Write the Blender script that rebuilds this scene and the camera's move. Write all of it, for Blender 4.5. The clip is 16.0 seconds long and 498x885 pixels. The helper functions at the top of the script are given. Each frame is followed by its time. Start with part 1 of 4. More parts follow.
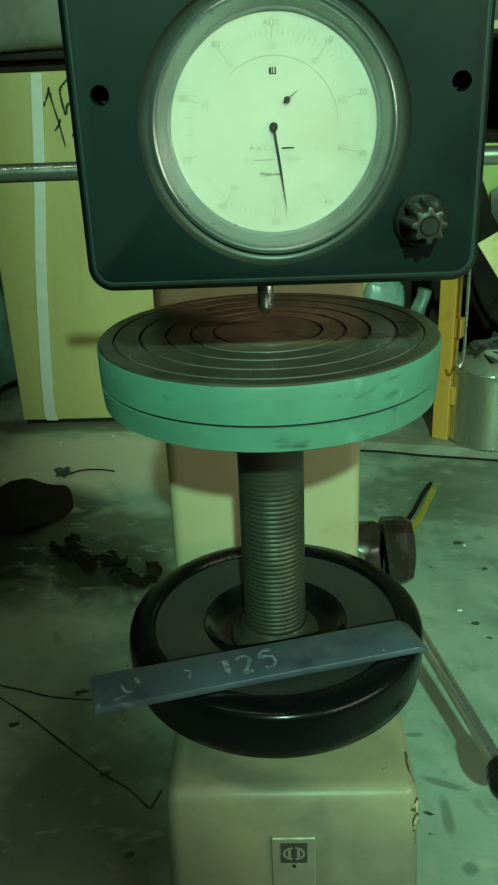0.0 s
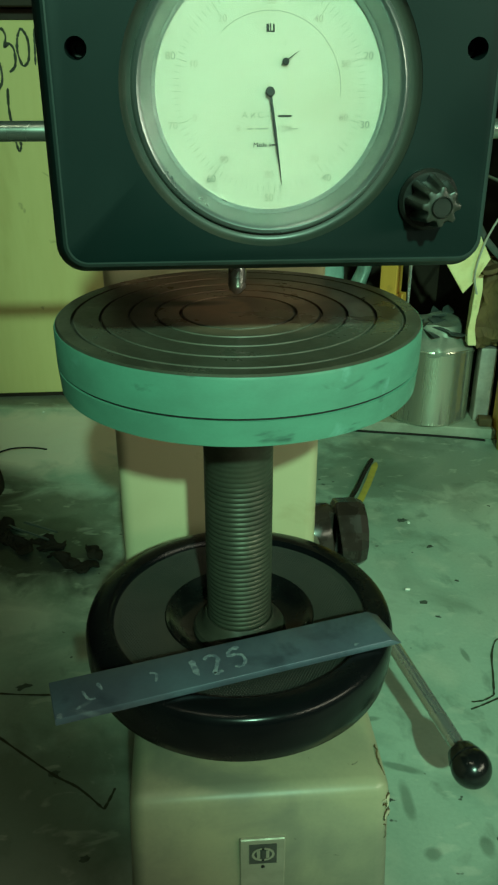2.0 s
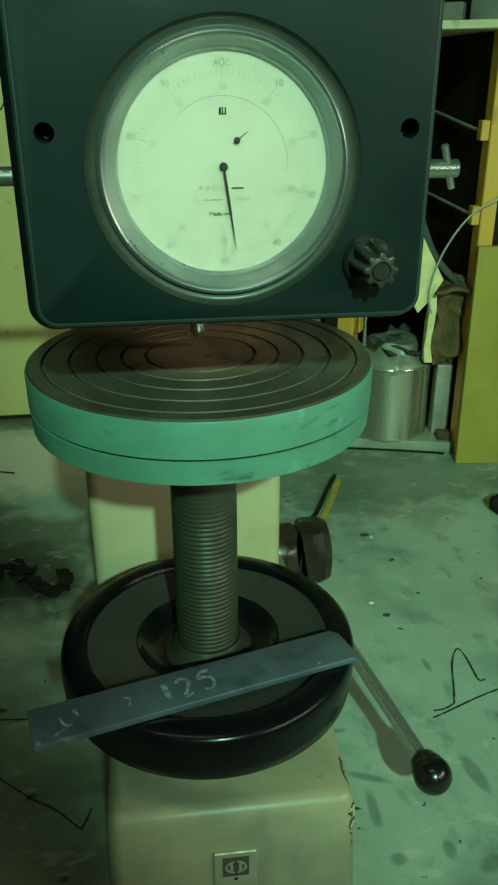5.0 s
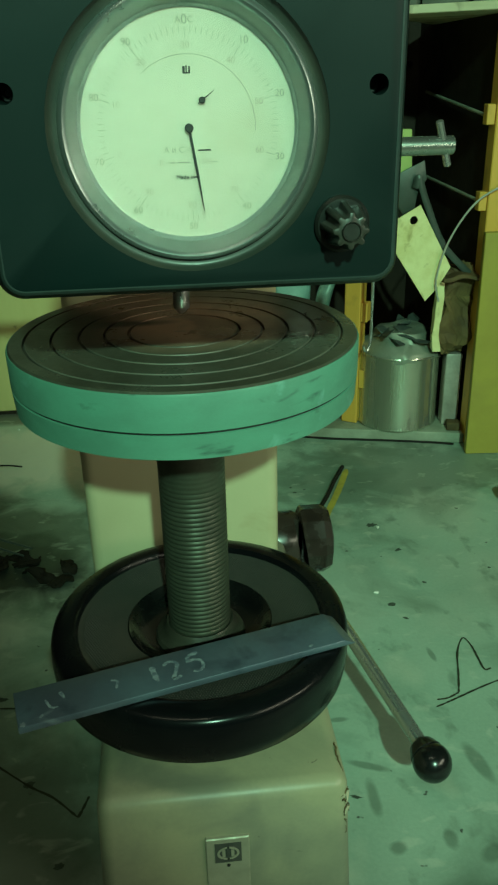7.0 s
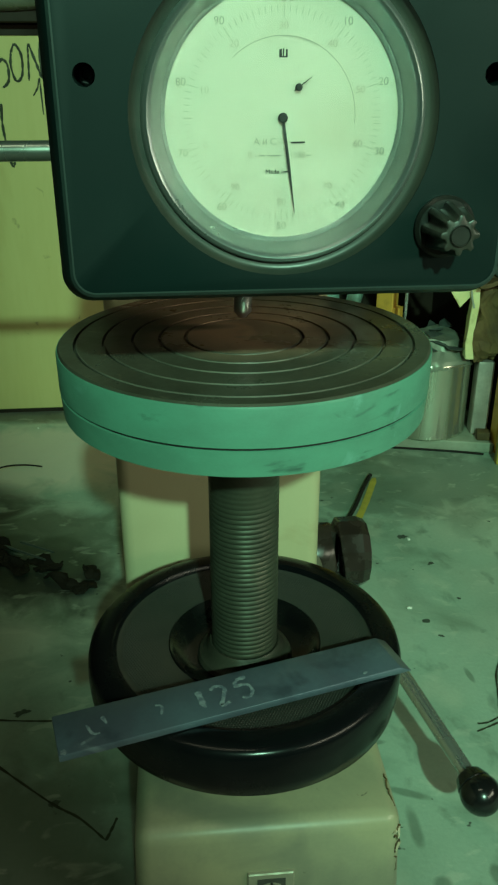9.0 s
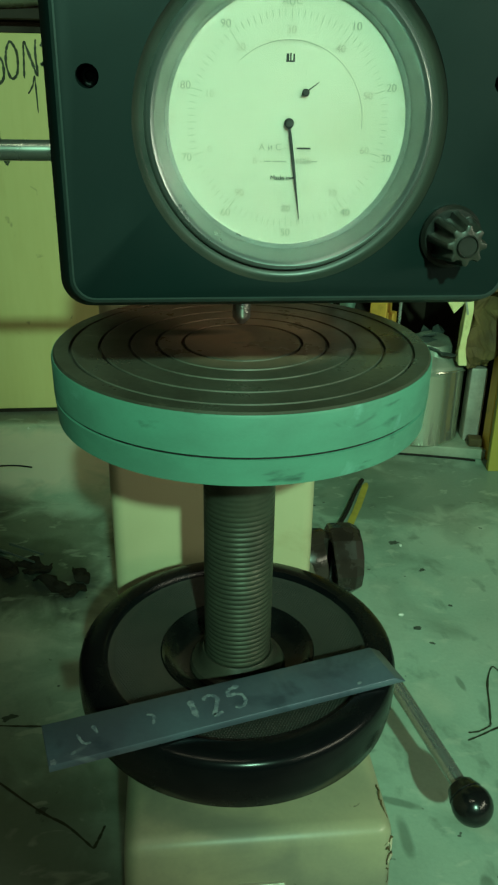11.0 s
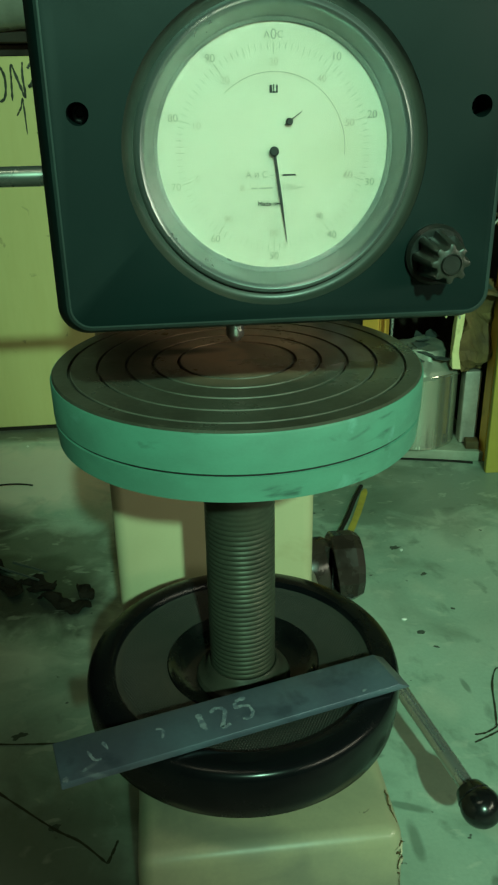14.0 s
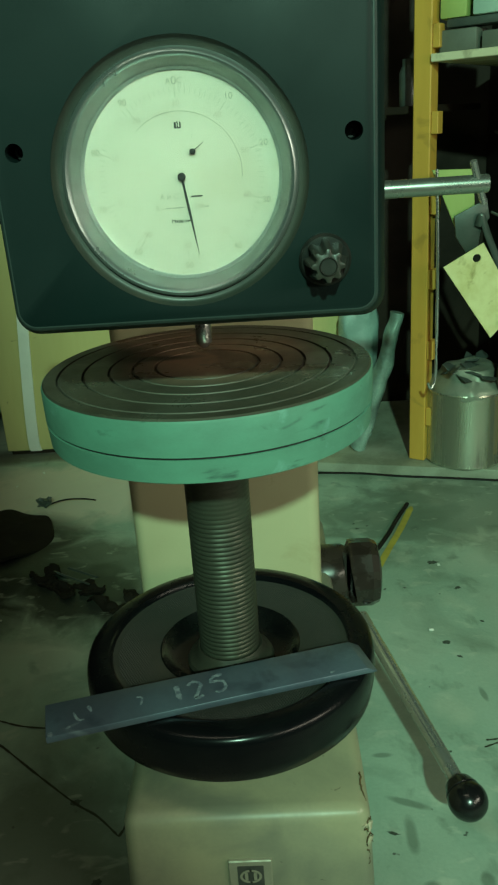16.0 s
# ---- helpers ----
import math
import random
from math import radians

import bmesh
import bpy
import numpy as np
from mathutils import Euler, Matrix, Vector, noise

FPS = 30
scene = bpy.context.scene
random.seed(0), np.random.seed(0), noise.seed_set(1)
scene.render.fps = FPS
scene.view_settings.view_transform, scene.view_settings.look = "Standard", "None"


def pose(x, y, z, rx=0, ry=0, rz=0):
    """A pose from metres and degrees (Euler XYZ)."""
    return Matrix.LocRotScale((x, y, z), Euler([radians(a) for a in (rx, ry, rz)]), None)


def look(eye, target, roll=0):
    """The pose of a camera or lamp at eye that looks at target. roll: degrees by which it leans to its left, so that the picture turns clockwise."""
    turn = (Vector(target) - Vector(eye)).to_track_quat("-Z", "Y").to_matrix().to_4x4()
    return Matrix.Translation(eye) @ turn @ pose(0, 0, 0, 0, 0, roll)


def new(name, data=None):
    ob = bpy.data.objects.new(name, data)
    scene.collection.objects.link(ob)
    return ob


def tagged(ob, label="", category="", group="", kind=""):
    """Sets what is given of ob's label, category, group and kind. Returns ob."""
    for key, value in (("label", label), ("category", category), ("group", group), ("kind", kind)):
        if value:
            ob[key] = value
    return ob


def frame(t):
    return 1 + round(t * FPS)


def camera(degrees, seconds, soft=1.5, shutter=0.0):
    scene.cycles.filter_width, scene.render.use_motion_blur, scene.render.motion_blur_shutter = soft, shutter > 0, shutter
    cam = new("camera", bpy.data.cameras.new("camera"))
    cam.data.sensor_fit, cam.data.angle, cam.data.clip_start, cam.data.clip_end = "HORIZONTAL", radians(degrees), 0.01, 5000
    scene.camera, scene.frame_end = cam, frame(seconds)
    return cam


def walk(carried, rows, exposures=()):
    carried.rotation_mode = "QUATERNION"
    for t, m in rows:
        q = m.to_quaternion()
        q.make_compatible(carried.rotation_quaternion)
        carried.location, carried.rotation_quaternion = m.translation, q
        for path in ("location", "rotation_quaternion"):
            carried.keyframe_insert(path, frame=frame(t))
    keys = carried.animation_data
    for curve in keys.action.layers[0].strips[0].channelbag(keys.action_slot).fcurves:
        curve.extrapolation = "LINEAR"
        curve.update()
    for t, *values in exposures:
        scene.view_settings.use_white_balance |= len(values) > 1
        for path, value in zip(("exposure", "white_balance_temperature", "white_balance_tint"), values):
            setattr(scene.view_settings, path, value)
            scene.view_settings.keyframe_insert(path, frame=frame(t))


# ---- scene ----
cam = camera(34.7, 16.0, 2.3)
PATH = [
    (0, (0.002, -0.509, 0.576), (-0.058, 1.328, -0.211), -2.3),
    (0.5, (-0.021, -0.489, 0.575), (-0.011, 1.338, -0.239), -2.0),
    (1, (-0.024, -0.476, 0.572), (0.02, 1.339, -0.267), -1.6),
    (1.5, (-0.021, -0.475, 0.574), (0.069, 1.331, -0.279), -0.7),
    (2, (-0.029, -0.474, 0.576), (0.108, 1.325, -0.287), 0.0),
    (2.5, (-0.04, -0.464, 0.578), (0.135, 1.333, -0.283), 0.5),
    (3, (-0.046, -0.454, 0.583), (0.154, 1.341, -0.275), 0.8),
    (3.5, (-0.042, -0.46, 0.583), (0.176, 1.333, -0.275), 0.7),
    (4, (-0.04, -0.47, 0.599), (0.194, 1.322, -0.259), 0.5),
    (4.2, (-0.039, -0.476, 0.604), (0.196, 1.322, -0.239), 0.2),
    (6.3, (-0.009, -0.502, 0.591), (0.182, 1.302, -0.251), -1.0),
    (6.5, (-0.008, -0.5, 0.588), (0.173, 1.306, -0.252), -1.2),
    (7, (-0.006, -0.495, 0.586), (0.164, 1.312, -0.255), -1.4),
    (7.5, (-0.006, -0.489, 0.581), (0.164, 1.318, -0.259), -1.4),
    (8, (-0.016, -0.481, 0.582), (0.155, 1.326, -0.256), -1.4),
    (8.5, (-0.033, -0.464, 0.582), (0.131, 1.343, -0.258), -0.4),
    (8.7, (-0.035, -0.462, 0.581), (0.125, 1.345, -0.26), -0.3),
    (10.8, (-0.045, -0.449, 0.583), (0.133, 1.357, -0.258), 1.5),
    (11, (-0.041, -0.453, 0.582), (0.145, 1.353, -0.257), 1.0),
    (11.5, (-0.031, -0.463, 0.586), (0.158, 1.342, -0.256), 0.4),
    (12, (-0.026, -0.47, 0.591), (0.162, 1.336, -0.247), 0.0),
    (12.5, (-0.029, -0.472, 0.591), (0.162, 1.339, -0.236), -0.4),
    (13, (-0.039, -0.468, 0.59), (0.149, 1.345, -0.233), -0.6),
    (13.5, (-0.048, -0.462, 0.587), (0.14, 1.351, -0.237), -0.7),
    (14, (-0.041, -0.459, 0.59), (0.149, 1.354, -0.232), -1.0),
    (14.5, (-0.031, -0.456, 0.577), (0.17, 1.358, -0.241), -1.3),
    (15, (-0.015, -0.48, 0.585), (0.169, 1.343, -0.217), -1.5),
    (15.5, (0.018, -0.507, 0.592), (0.072, 1.341, -0.169), -2.9),
    (16, (0.043, -0.522, 0.585), (-0.02, 1.337, -0.15), -3.9),
]
walk(cam, [(t, look(eye, target, roll)) for t, eye, target, roll in PATH],
     [(0.0, 0.07, 6500, 10), (1.0, 0.08, 6500, 10), (2.5, 0.10, 6500, 10), (3.5, 0.05, 6500, 10), (4.0, 0.0, 6500, 10), (7.0, -0.03, 6500, 10), (11.0, 0.02, 6500, 10), (15.0, 0.02, 6500, 11), (15.5, -0.05, 6500, 14), (16.0, -0.02, 6500, 22)])

# ---- light ----
world = bpy.data.worlds.new("world")
world.use_nodes = True
world.node_tree.nodes["Background"].inputs[0].default_value = (0.9, 0.75, 0.5, 1)
world.node_tree.nodes["Background"].inputs[1].default_value = 0.0012
scene.world = world


def lamp(name, kind, energy, colour, m):
    data = bpy.data.lights.new(name, kind)
    data.energy, data.color = energy, colour
    ob = new(name, data)
    ob.matrix_world = m
    return ob


# a key lamp well behind the eye, a tube on the ceiling, an added warm fill at the right
key_lamp = lamp("key_lamp", "SPOT", 226.0, (0.455, 1.0, 0.645), look((0.18, -2.2, 1.68), (0.431, -1.28, 1.365)))
key_lamp.data.shadow_soft_size = 0.036
# the cone's edge stands in for an unseen person's shadow on the left
key_lamp.data.spot_size, key_lamp.data.spot_blend = radians(56.6), 0.37
tube = lamp("ceiling_tube", "AREA", 3.6, (0.93, 0.97, 0.66), look((-0.5, -0.8, 2.5), (-0.3, 0.2, 0.0)))
tube.data.shape, tube.data.size, tube.data.size_y = "RECTANGLE", 1.2, 0.12
# added fill for the shadows under the head, hanging free in the room
side_fill = lamp("side_fill", "AREA", 5.8, (0.94, 0.97, 0.70), look((1.10, -0.85, 0.80), (0.0, 0.0, 0.45)))
side_fill.data.shape, side_fill.data.size, side_fill.data.size_y = "RECTANGLE", 1.0, 0.20


# ---- materials ----
def material(name, colour, rough=0.5, metal=0.0, second=None, scale=30.0, fine=400.0, bump=0.1, mix=0.5, spec=0.5, stretch=(1, 1, 1), rough_var=0.12, contrast=0.5, coat=0.0):
    m = bpy.data.materials.new(name)
    m.use_nodes = True
    nt = m.node_tree
    n, l = nt.nodes, nt.links
    b = n["Principled BSDF"]
    b.inputs["Metallic"].default_value = metal
    b.inputs["Specular IOR Level"].default_value = spec
    b.inputs["Coat Weight"].default_value = coat
    tc = n.new("ShaderNodeTexCoord")
    mp = n.new("ShaderNodeMapping")
    mp.inputs["Scale"].default_value = stretch
    l.new(tc.outputs["Object"], mp.inputs["Vector"])
    a = n.new("ShaderNodeTexNoise")
    a.inputs["Scale"].default_value, a.inputs["Detail"].default_value = scale, 6
    f = n.new("ShaderNodeTexNoise")
    f.inputs["Scale"].default_value, f.inputs["Detail"].default_value = fine, 3
    l.new(mp.outputs[0], a.inputs["Vector"]), l.new(mp.outputs[0], f.inputs["Vector"])
    ramp = n.new("ShaderNodeMapRange")
    ramp.inputs["From Min"].default_value, ramp.inputs["From Max"].default_value = 0.5 - 0.25 * contrast, 0.5 + 0.35 * contrast
    l.new(a.outputs["Fac"], ramp.inputs["Value"])
    add = n.new("ShaderNodeMath")
    add.operation = "MULTIPLY_ADD"
    add.inputs[1].default_value, add.inputs[2].default_value = 0.5, -0.25
    l.new(f.outputs["Fac"], add.inputs[0])
    tot = n.new("ShaderNodeMath")
    tot.operation, tot.use_clamp = "ADD", True
    l.new(ramp.outputs[0], tot.inputs[0]), l.new(add.outputs[0], tot.inputs[1])
    sc = n.new("ShaderNodeMath")
    sc.operation = "MULTIPLY"
    sc.inputs[1].default_value = mix
    l.new(tot.outputs[0], sc.inputs[0])
    mx = n.new("ShaderNodeMix")
    mx.data_type = "RGBA"
    second = second or tuple(c * 0.6 for c in colour)
    mx.inputs["A"].default_value, mx.inputs["B"].default_value = (*colour, 1), (*second, 1)
    l.new(sc.outputs[0], mx.inputs["Factor"])
    l.new(mx.outputs["Result"], b.inputs["Base Color"])
    rr = n.new("ShaderNodeMapRange")
    rr.inputs["To Min"].default_value, rr.inputs["To Max"].default_value = max(0.03, rough - rough_var), min(1, rough + rough_var)
    l.new(tot.outputs[0], rr.inputs["Value"]), l.new(rr.outputs[0], b.inputs["Roughness"])
    if bump:
        bp = n.new("ShaderNodeBump")
        bp.inputs["Strength"].default_value, bp.inputs["Distance"].default_value = bump, 0.001
        l.new(f.outputs["Fac"], bp.inputs["Height"]), l.new(bp.outputs[0], b.inputs["Normal"])
    return m


def worn(m, colour, scale, lo, hi, amount, stretch=(1, 1, 1)):
    """Adds stains with edges of their own, where a noise passes lo to hi."""
    n, l = m.node_tree.nodes, m.node_tree.links
    b = n["Principled BSDF"]
    tc, mp, t, r, k, x = (n.new("ShaderNode" + q) for q in ("TexCoord", "Mapping", "TexNoise", "MapRange", "Math", "Mix"))
    mp.inputs["Scale"].default_value = stretch
    t.inputs["Scale"].default_value, t.inputs["Detail"].default_value, t.inputs["Distortion"].default_value = scale, 8, 0.6
    r.inputs["From Min"].default_value, r.inputs["From Max"].default_value = lo, hi
    k.operation, k.inputs[1].default_value, x.data_type = "MULTIPLY", amount, "RGBA"
    l.new(tc.outputs["Object"], mp.inputs["Vector"]), l.new(mp.outputs[0], t.inputs["Vector"]), l.new(t.outputs["Fac"], r.inputs["Value"])
    l.new(r.outputs[0], k.inputs[0]), l.new(k.outputs[0], x.inputs["Factor"])
    l.new(b.inputs["Base Color"].links[0].from_socket, x.inputs["A"])
    x.inputs["B"].default_value = (*colour, 1)
    l.new(x.outputs["Result"], b.inputs["Base Color"])


M = {}
M["slate"] = material("slate_paint", (0.0048, 0.0170, 0.0162), 0.52, 0, (0.0038, 0.0125, 0.0120), 14, 900, 0.01, 0.6, spec=0.22)
M["slate_edge"] = material("slate_edge", (0.006, 0.010, 0.010), 0.5, 0, None, 20, 900, 0.02, 0.5)
M["cream"] = material("cream_enamel", (0.63, 0.60, 0.38), 0.38, 0, (0.52, 0.49, 0.29), 9, 500, 0.03, 0.7)
M["base_cream"] = material("worn_cream_enamel", (0.39, 0.37, 0.235), 0.42, 0, (0.25, 0.26, 0.19), 11, 380, 0.04, 0.8)
M["green"] = material("green_paint", (0.110, 0.315, 0.228), 0.55, 0, (0.084, 0.232, 0.168), 26, 500, 0.06, 0.7, stretch=(1, 1, 2))
M["steel"] = material("bright_steel", (0.62, 0.64, 0.62), 0.27, 0.85, (0.50, 0.51, 0.49), 40, 300, 0.0, 0.25, rough_var=0.05)
M["groove"] = material("groove_glint_steel", (0.15, 0.145, 0.11), 0.6, 0.0, (0.06, 0.055, 0.04), 26, 400, 0.0, 0.9)
M["rod"] = material("dulled_rod_steel", (0.40, 0.43, 0.39), 0.30, 0.85, (0.28, 0.30, 0.27), 40, 300, 0.0, 0.4, rough_var=0.05)
M["screw"] = material("oiled_screw_steel", (0.085, 0.092, 0.066), 0.45, 0.5, (0.036, 0.038, 0.028), 40, 500, 0.03, 0.7)
M["collar"] = material("dusty_collar_steel", (0.058, 0.056, 0.041), 0.5, 0.2, (0.022, 0.020, 0.014), 60, 500, 0.08, 0.7)
M["chrome"] = material("bezel_chrome", (0.37, 0.43, 0.42), 0.33, 0.8, (0.26, 0.30, 0.285), 16, 300, 0.0, 0.6, rough_var=0.06)
M["cove"] = material("worn_grey_enamel", (0.034, 0.043, 0.036), 0.45, 0.0, (0.054, 0.052, 0.038), 35, 500, 0.0, 0.8)
M["bowl"] = material("black_hub_plastic", (0.004, 0.0045, 0.005), 0.24, 0, (0.009, 0.009, 0.008), 40, 600, 0.02, 0.7)
M["soot"] = material("sooty_black_plastic", (0.017, 0.013, 0.0095), 0.85, 0, (0.028, 0.022, 0.016), 60, 500, 0.3, 0.7, spec=0.15)
M["dialface"] = material("dial_white", (0.47, 0.445, 0.365), 0.6, 0, (0.43, 0.405, 0.325), 18, 500, 0.0, 0.6)
M["slate_glint"] = material("slate_glint_edge", (0.032, 0.054, 0.050), 0.42, 0, (0.014, 0.025, 0.023), 60, 500, 0.02, 0.8)
M["emblem"] = material("faded_emblem", (0.055, 0.06, 0.052), 0.6, 0, (0.09, 0.095, 0.08), 200, 900, 0.0, 0.8)
M["ink"] = material("black_ink", (0.012, 0.014, 0.013), 0.6, bump=0)
M["grey_ink"] = material("grey_ink", (0.300, 0.298, 0.240), 0.7, bump=0)
M["red_ink"] = material("faded_red_ink", (0.385, 0.350, 0.285), 0.7, bump=0)
M["black"] = material("black_bakelite", (0.006, 0.0065, 0.007), 0.2, 0, (0.012, 0.012, 0.012), 25, 600, 0.01, 0.5, rough_var=0.06)
M["rim"] = material("black_rim_plastic", (0.004, 0.0045, 0.0055), 0.26, 0, (0.008, 0.009, 0.009), 25, 700, 0.01, 0.5, rough_var=0.06, spec=0.25)
M["knob"] = material("knob_bakelite", (0.009, 0.011, 0.010), 0.40, 0, (0.030, 0.030, 0.023), 40, 500, 0.03, 0.6)
M["knob_grip"] = material("rubbed_knob_bakelite", (0.024, 0.026, 0.021), 0.42, 0, (0.045, 0.043, 0.032), 70, 500, 0.03, 0.7)
M["dish"] = material("textured_grey_plate", (0.052, 0.052, 0.045), 0.5, 0.1, (0.034, 0.034, 0.03), 22, 500, 0.05, 0.6)
M["brown"] = material("brown_bakelite", (0.024, 0.017, 0.014), 0.28, 0, (0.046, 0.032, 0.026), 45, 400, 0.06, 0.6)
M["bar"] = material("blued_steel_bar", (0.135, 0.195, 0.24), 0.40, 0.3, (0.075, 0.10, 0.145), 14, 300, 0.03, 0.9, contrast=0.8)
M["chalk"] = material("chalk", (0.23, 0.28, 0.31), 0.9, 0, (0.10, 0.13, 0.17), 240, 1500, 0.2, 1.0, contrast=0.35)
M["ply"] = material("yellow_painted_board", (0.62, 0.56, 0.24), 0.6, 0, (0.52, 0.45, 0.17), 7, 120, 0.08, 0.8, stretch=(1, 1, 0.15))
M["strip"] = material("white_strip", (0.86, 0.88, 0.80), 0.45, 0, (0.74, 0.75, 0.66), 20, 300, 0.03, 0.6)
M["ochre"] = material("ochre_painted_wood", (0.74, 0.43, 0.075), 0.5, 0, (0.60, 0.32, 0.045), 14, 160, 0.15, 0.8, stretch=(1, 1, 0.12))
M["lime"] = material("yellow_board", (0.38, 0.32, 0.05), 0.6, 0, (0.30, 0.24, 0.04), 9, 140, 0.06, 0.7)
M["palewood"] = material("pale_wood", (0.74, 0.70, 0.48), 0.6, 0, (0.46, 0.40, 0.22), 20, 200, 0.1, 0.8, stretch=(0.2, 1, 1))
# near-black wood, also used to fill shaded gaps at the cabinet
M["darkwood"] = material("dark_wood_and_shade", (0.028, 0.019, 0.012), 0.7, 0, (0.014, 0.010, 0.007), 14, 200, 0.1, 0.8, spec=0.25)
M["tin"] = material("brushed_tin", (0.60, 0.62, 0.50), 0.30, 0.82, (0.40, 0.41, 0.31), 25, 300, 0.05, 0.8, stretch=(1, 1, 0.04))
M["dull_tin"] = material("dull_dented_tin", (0.36, 0.40, 0.32), 0.5, 0.5, (0.20, 0.23, 0.18), 25, 300, 0.08, 0.8)
M["foil"] = material("crumpled_foil", (0.12, 0.15, 0.135), 0.45, 0.35, (0.05, 0.065, 0.058), 30, 300, 0.1, 0.8)
M["tag"] = material("pale_card", (0.82, 0.78, 0.40), 0.7, 0, (0.68, 0.62, 0.27), 35, 300, 0.1, 0.9)
M["rust"] = material("rusty_cloth", (0.085, 0.052, 0.020), 0.85, 0, (0.20, 0.135, 0.05), 22, 260, 0.3, 0.9)
M["greymetal"] = material("grey_cast_metal", (0.085, 0.115, 0.10), 0.45, 0.4, (0.045, 0.06, 0.05), 22, 260, 0.2, 0.8)
M["casting"] = material("pale_teal_casting", (0.27, 0.42, 0.36), 0.38, 0.1, (0.10, 0.15, 0.13), 26, 260, 0.15, 0.9)
M["putty"] = material("bare_putty", (0.62, 0.58, 0.42), 0.8, 0, (0.42, 0.38, 0.26), 120, 600, 0.2, 0.8)
M["teal"] = material("teal_plastic", (0.38, 0.60, 0.54), 0.3, 0, (0.22, 0.38, 0.34), 18, 260, 0.1, 0.8)
M["plastic"] = material("grey_plastic_sheet", (0.25, 0.27, 0.22), 0.25, 0, (0.12, 0.13, 0.10), 9, 90, 0.5, 0.9)
M["greycard"] = material("grey_block", (0.14, 0.16, 0.13), 0.7, 0, (0.09, 0.10, 0.08), 22, 260, 0.15, 0.8)
M["limecard"] = material("lime_card_box", (0.40, 0.52, 0.16), 0.6, 0, (0.32, 0.42, 0.12), 22, 260, 0.05, 0.7)
M["palecyan"] = material("pale_cyan_box", (0.42, 0.62, 0.52), 0.5, 0, (0.34, 0.52, 0.44), 22, 260, 0.05, 0.7)
M["rubber"] = material("black_rubber", (0.009, 0.008, 0.007), 0.75, 0, (0.02, 0.016, 0.013), 22, 260, 0.3, 0.8, spec=0.25)
M["wire"] = material("pale_wire", (0.45, 0.46, 0.38), 0.45, 0.1, bump=0)
M["wall"] = material("dim_plaster", (0.10, 0.085, 0.06), 0.85, 0, (0.07, 0.06, 0.045), 3, 90, 0.2, 0.8)
M["pink"] = material("pinkish_tin_box", (0.62, 0.56, 0.50), 0.4, 0.4, (0.33, 0.29, 0.25), 22, 260, 0.05, 0.8)
M["yellowtape"] = material("yellow_tape", (0.50, 0.40, 0.06), 0.6, 0, (0.36, 0.28, 0.05), 40, 300, 0.05, 0.8)
M["greyboard"] = material("dirty_grey_board", (0.36, 0.40, 0.31), 0.6, 0, (0.20, 0.22, 0.16), 16, 200, 0.15, 0.9)
M["plate"] = material("name_plate_metal", (0.42, 0.41, 0.31), 0.45, 0.3, (0.32, 0.31, 0.23), 60, 500, 0.04, 0.6)


def glass_material():
    m = bpy.data.materials.new("dial_glass")
    m.use_nodes = True
    b = m.node_tree.nodes["Principled BSDF"]
    b.inputs["Transmission Weight"].default_value, b.inputs["Roughness"].default_value, b.inputs["IOR"].default_value = 1.0, 0.0, 1.15
    return m


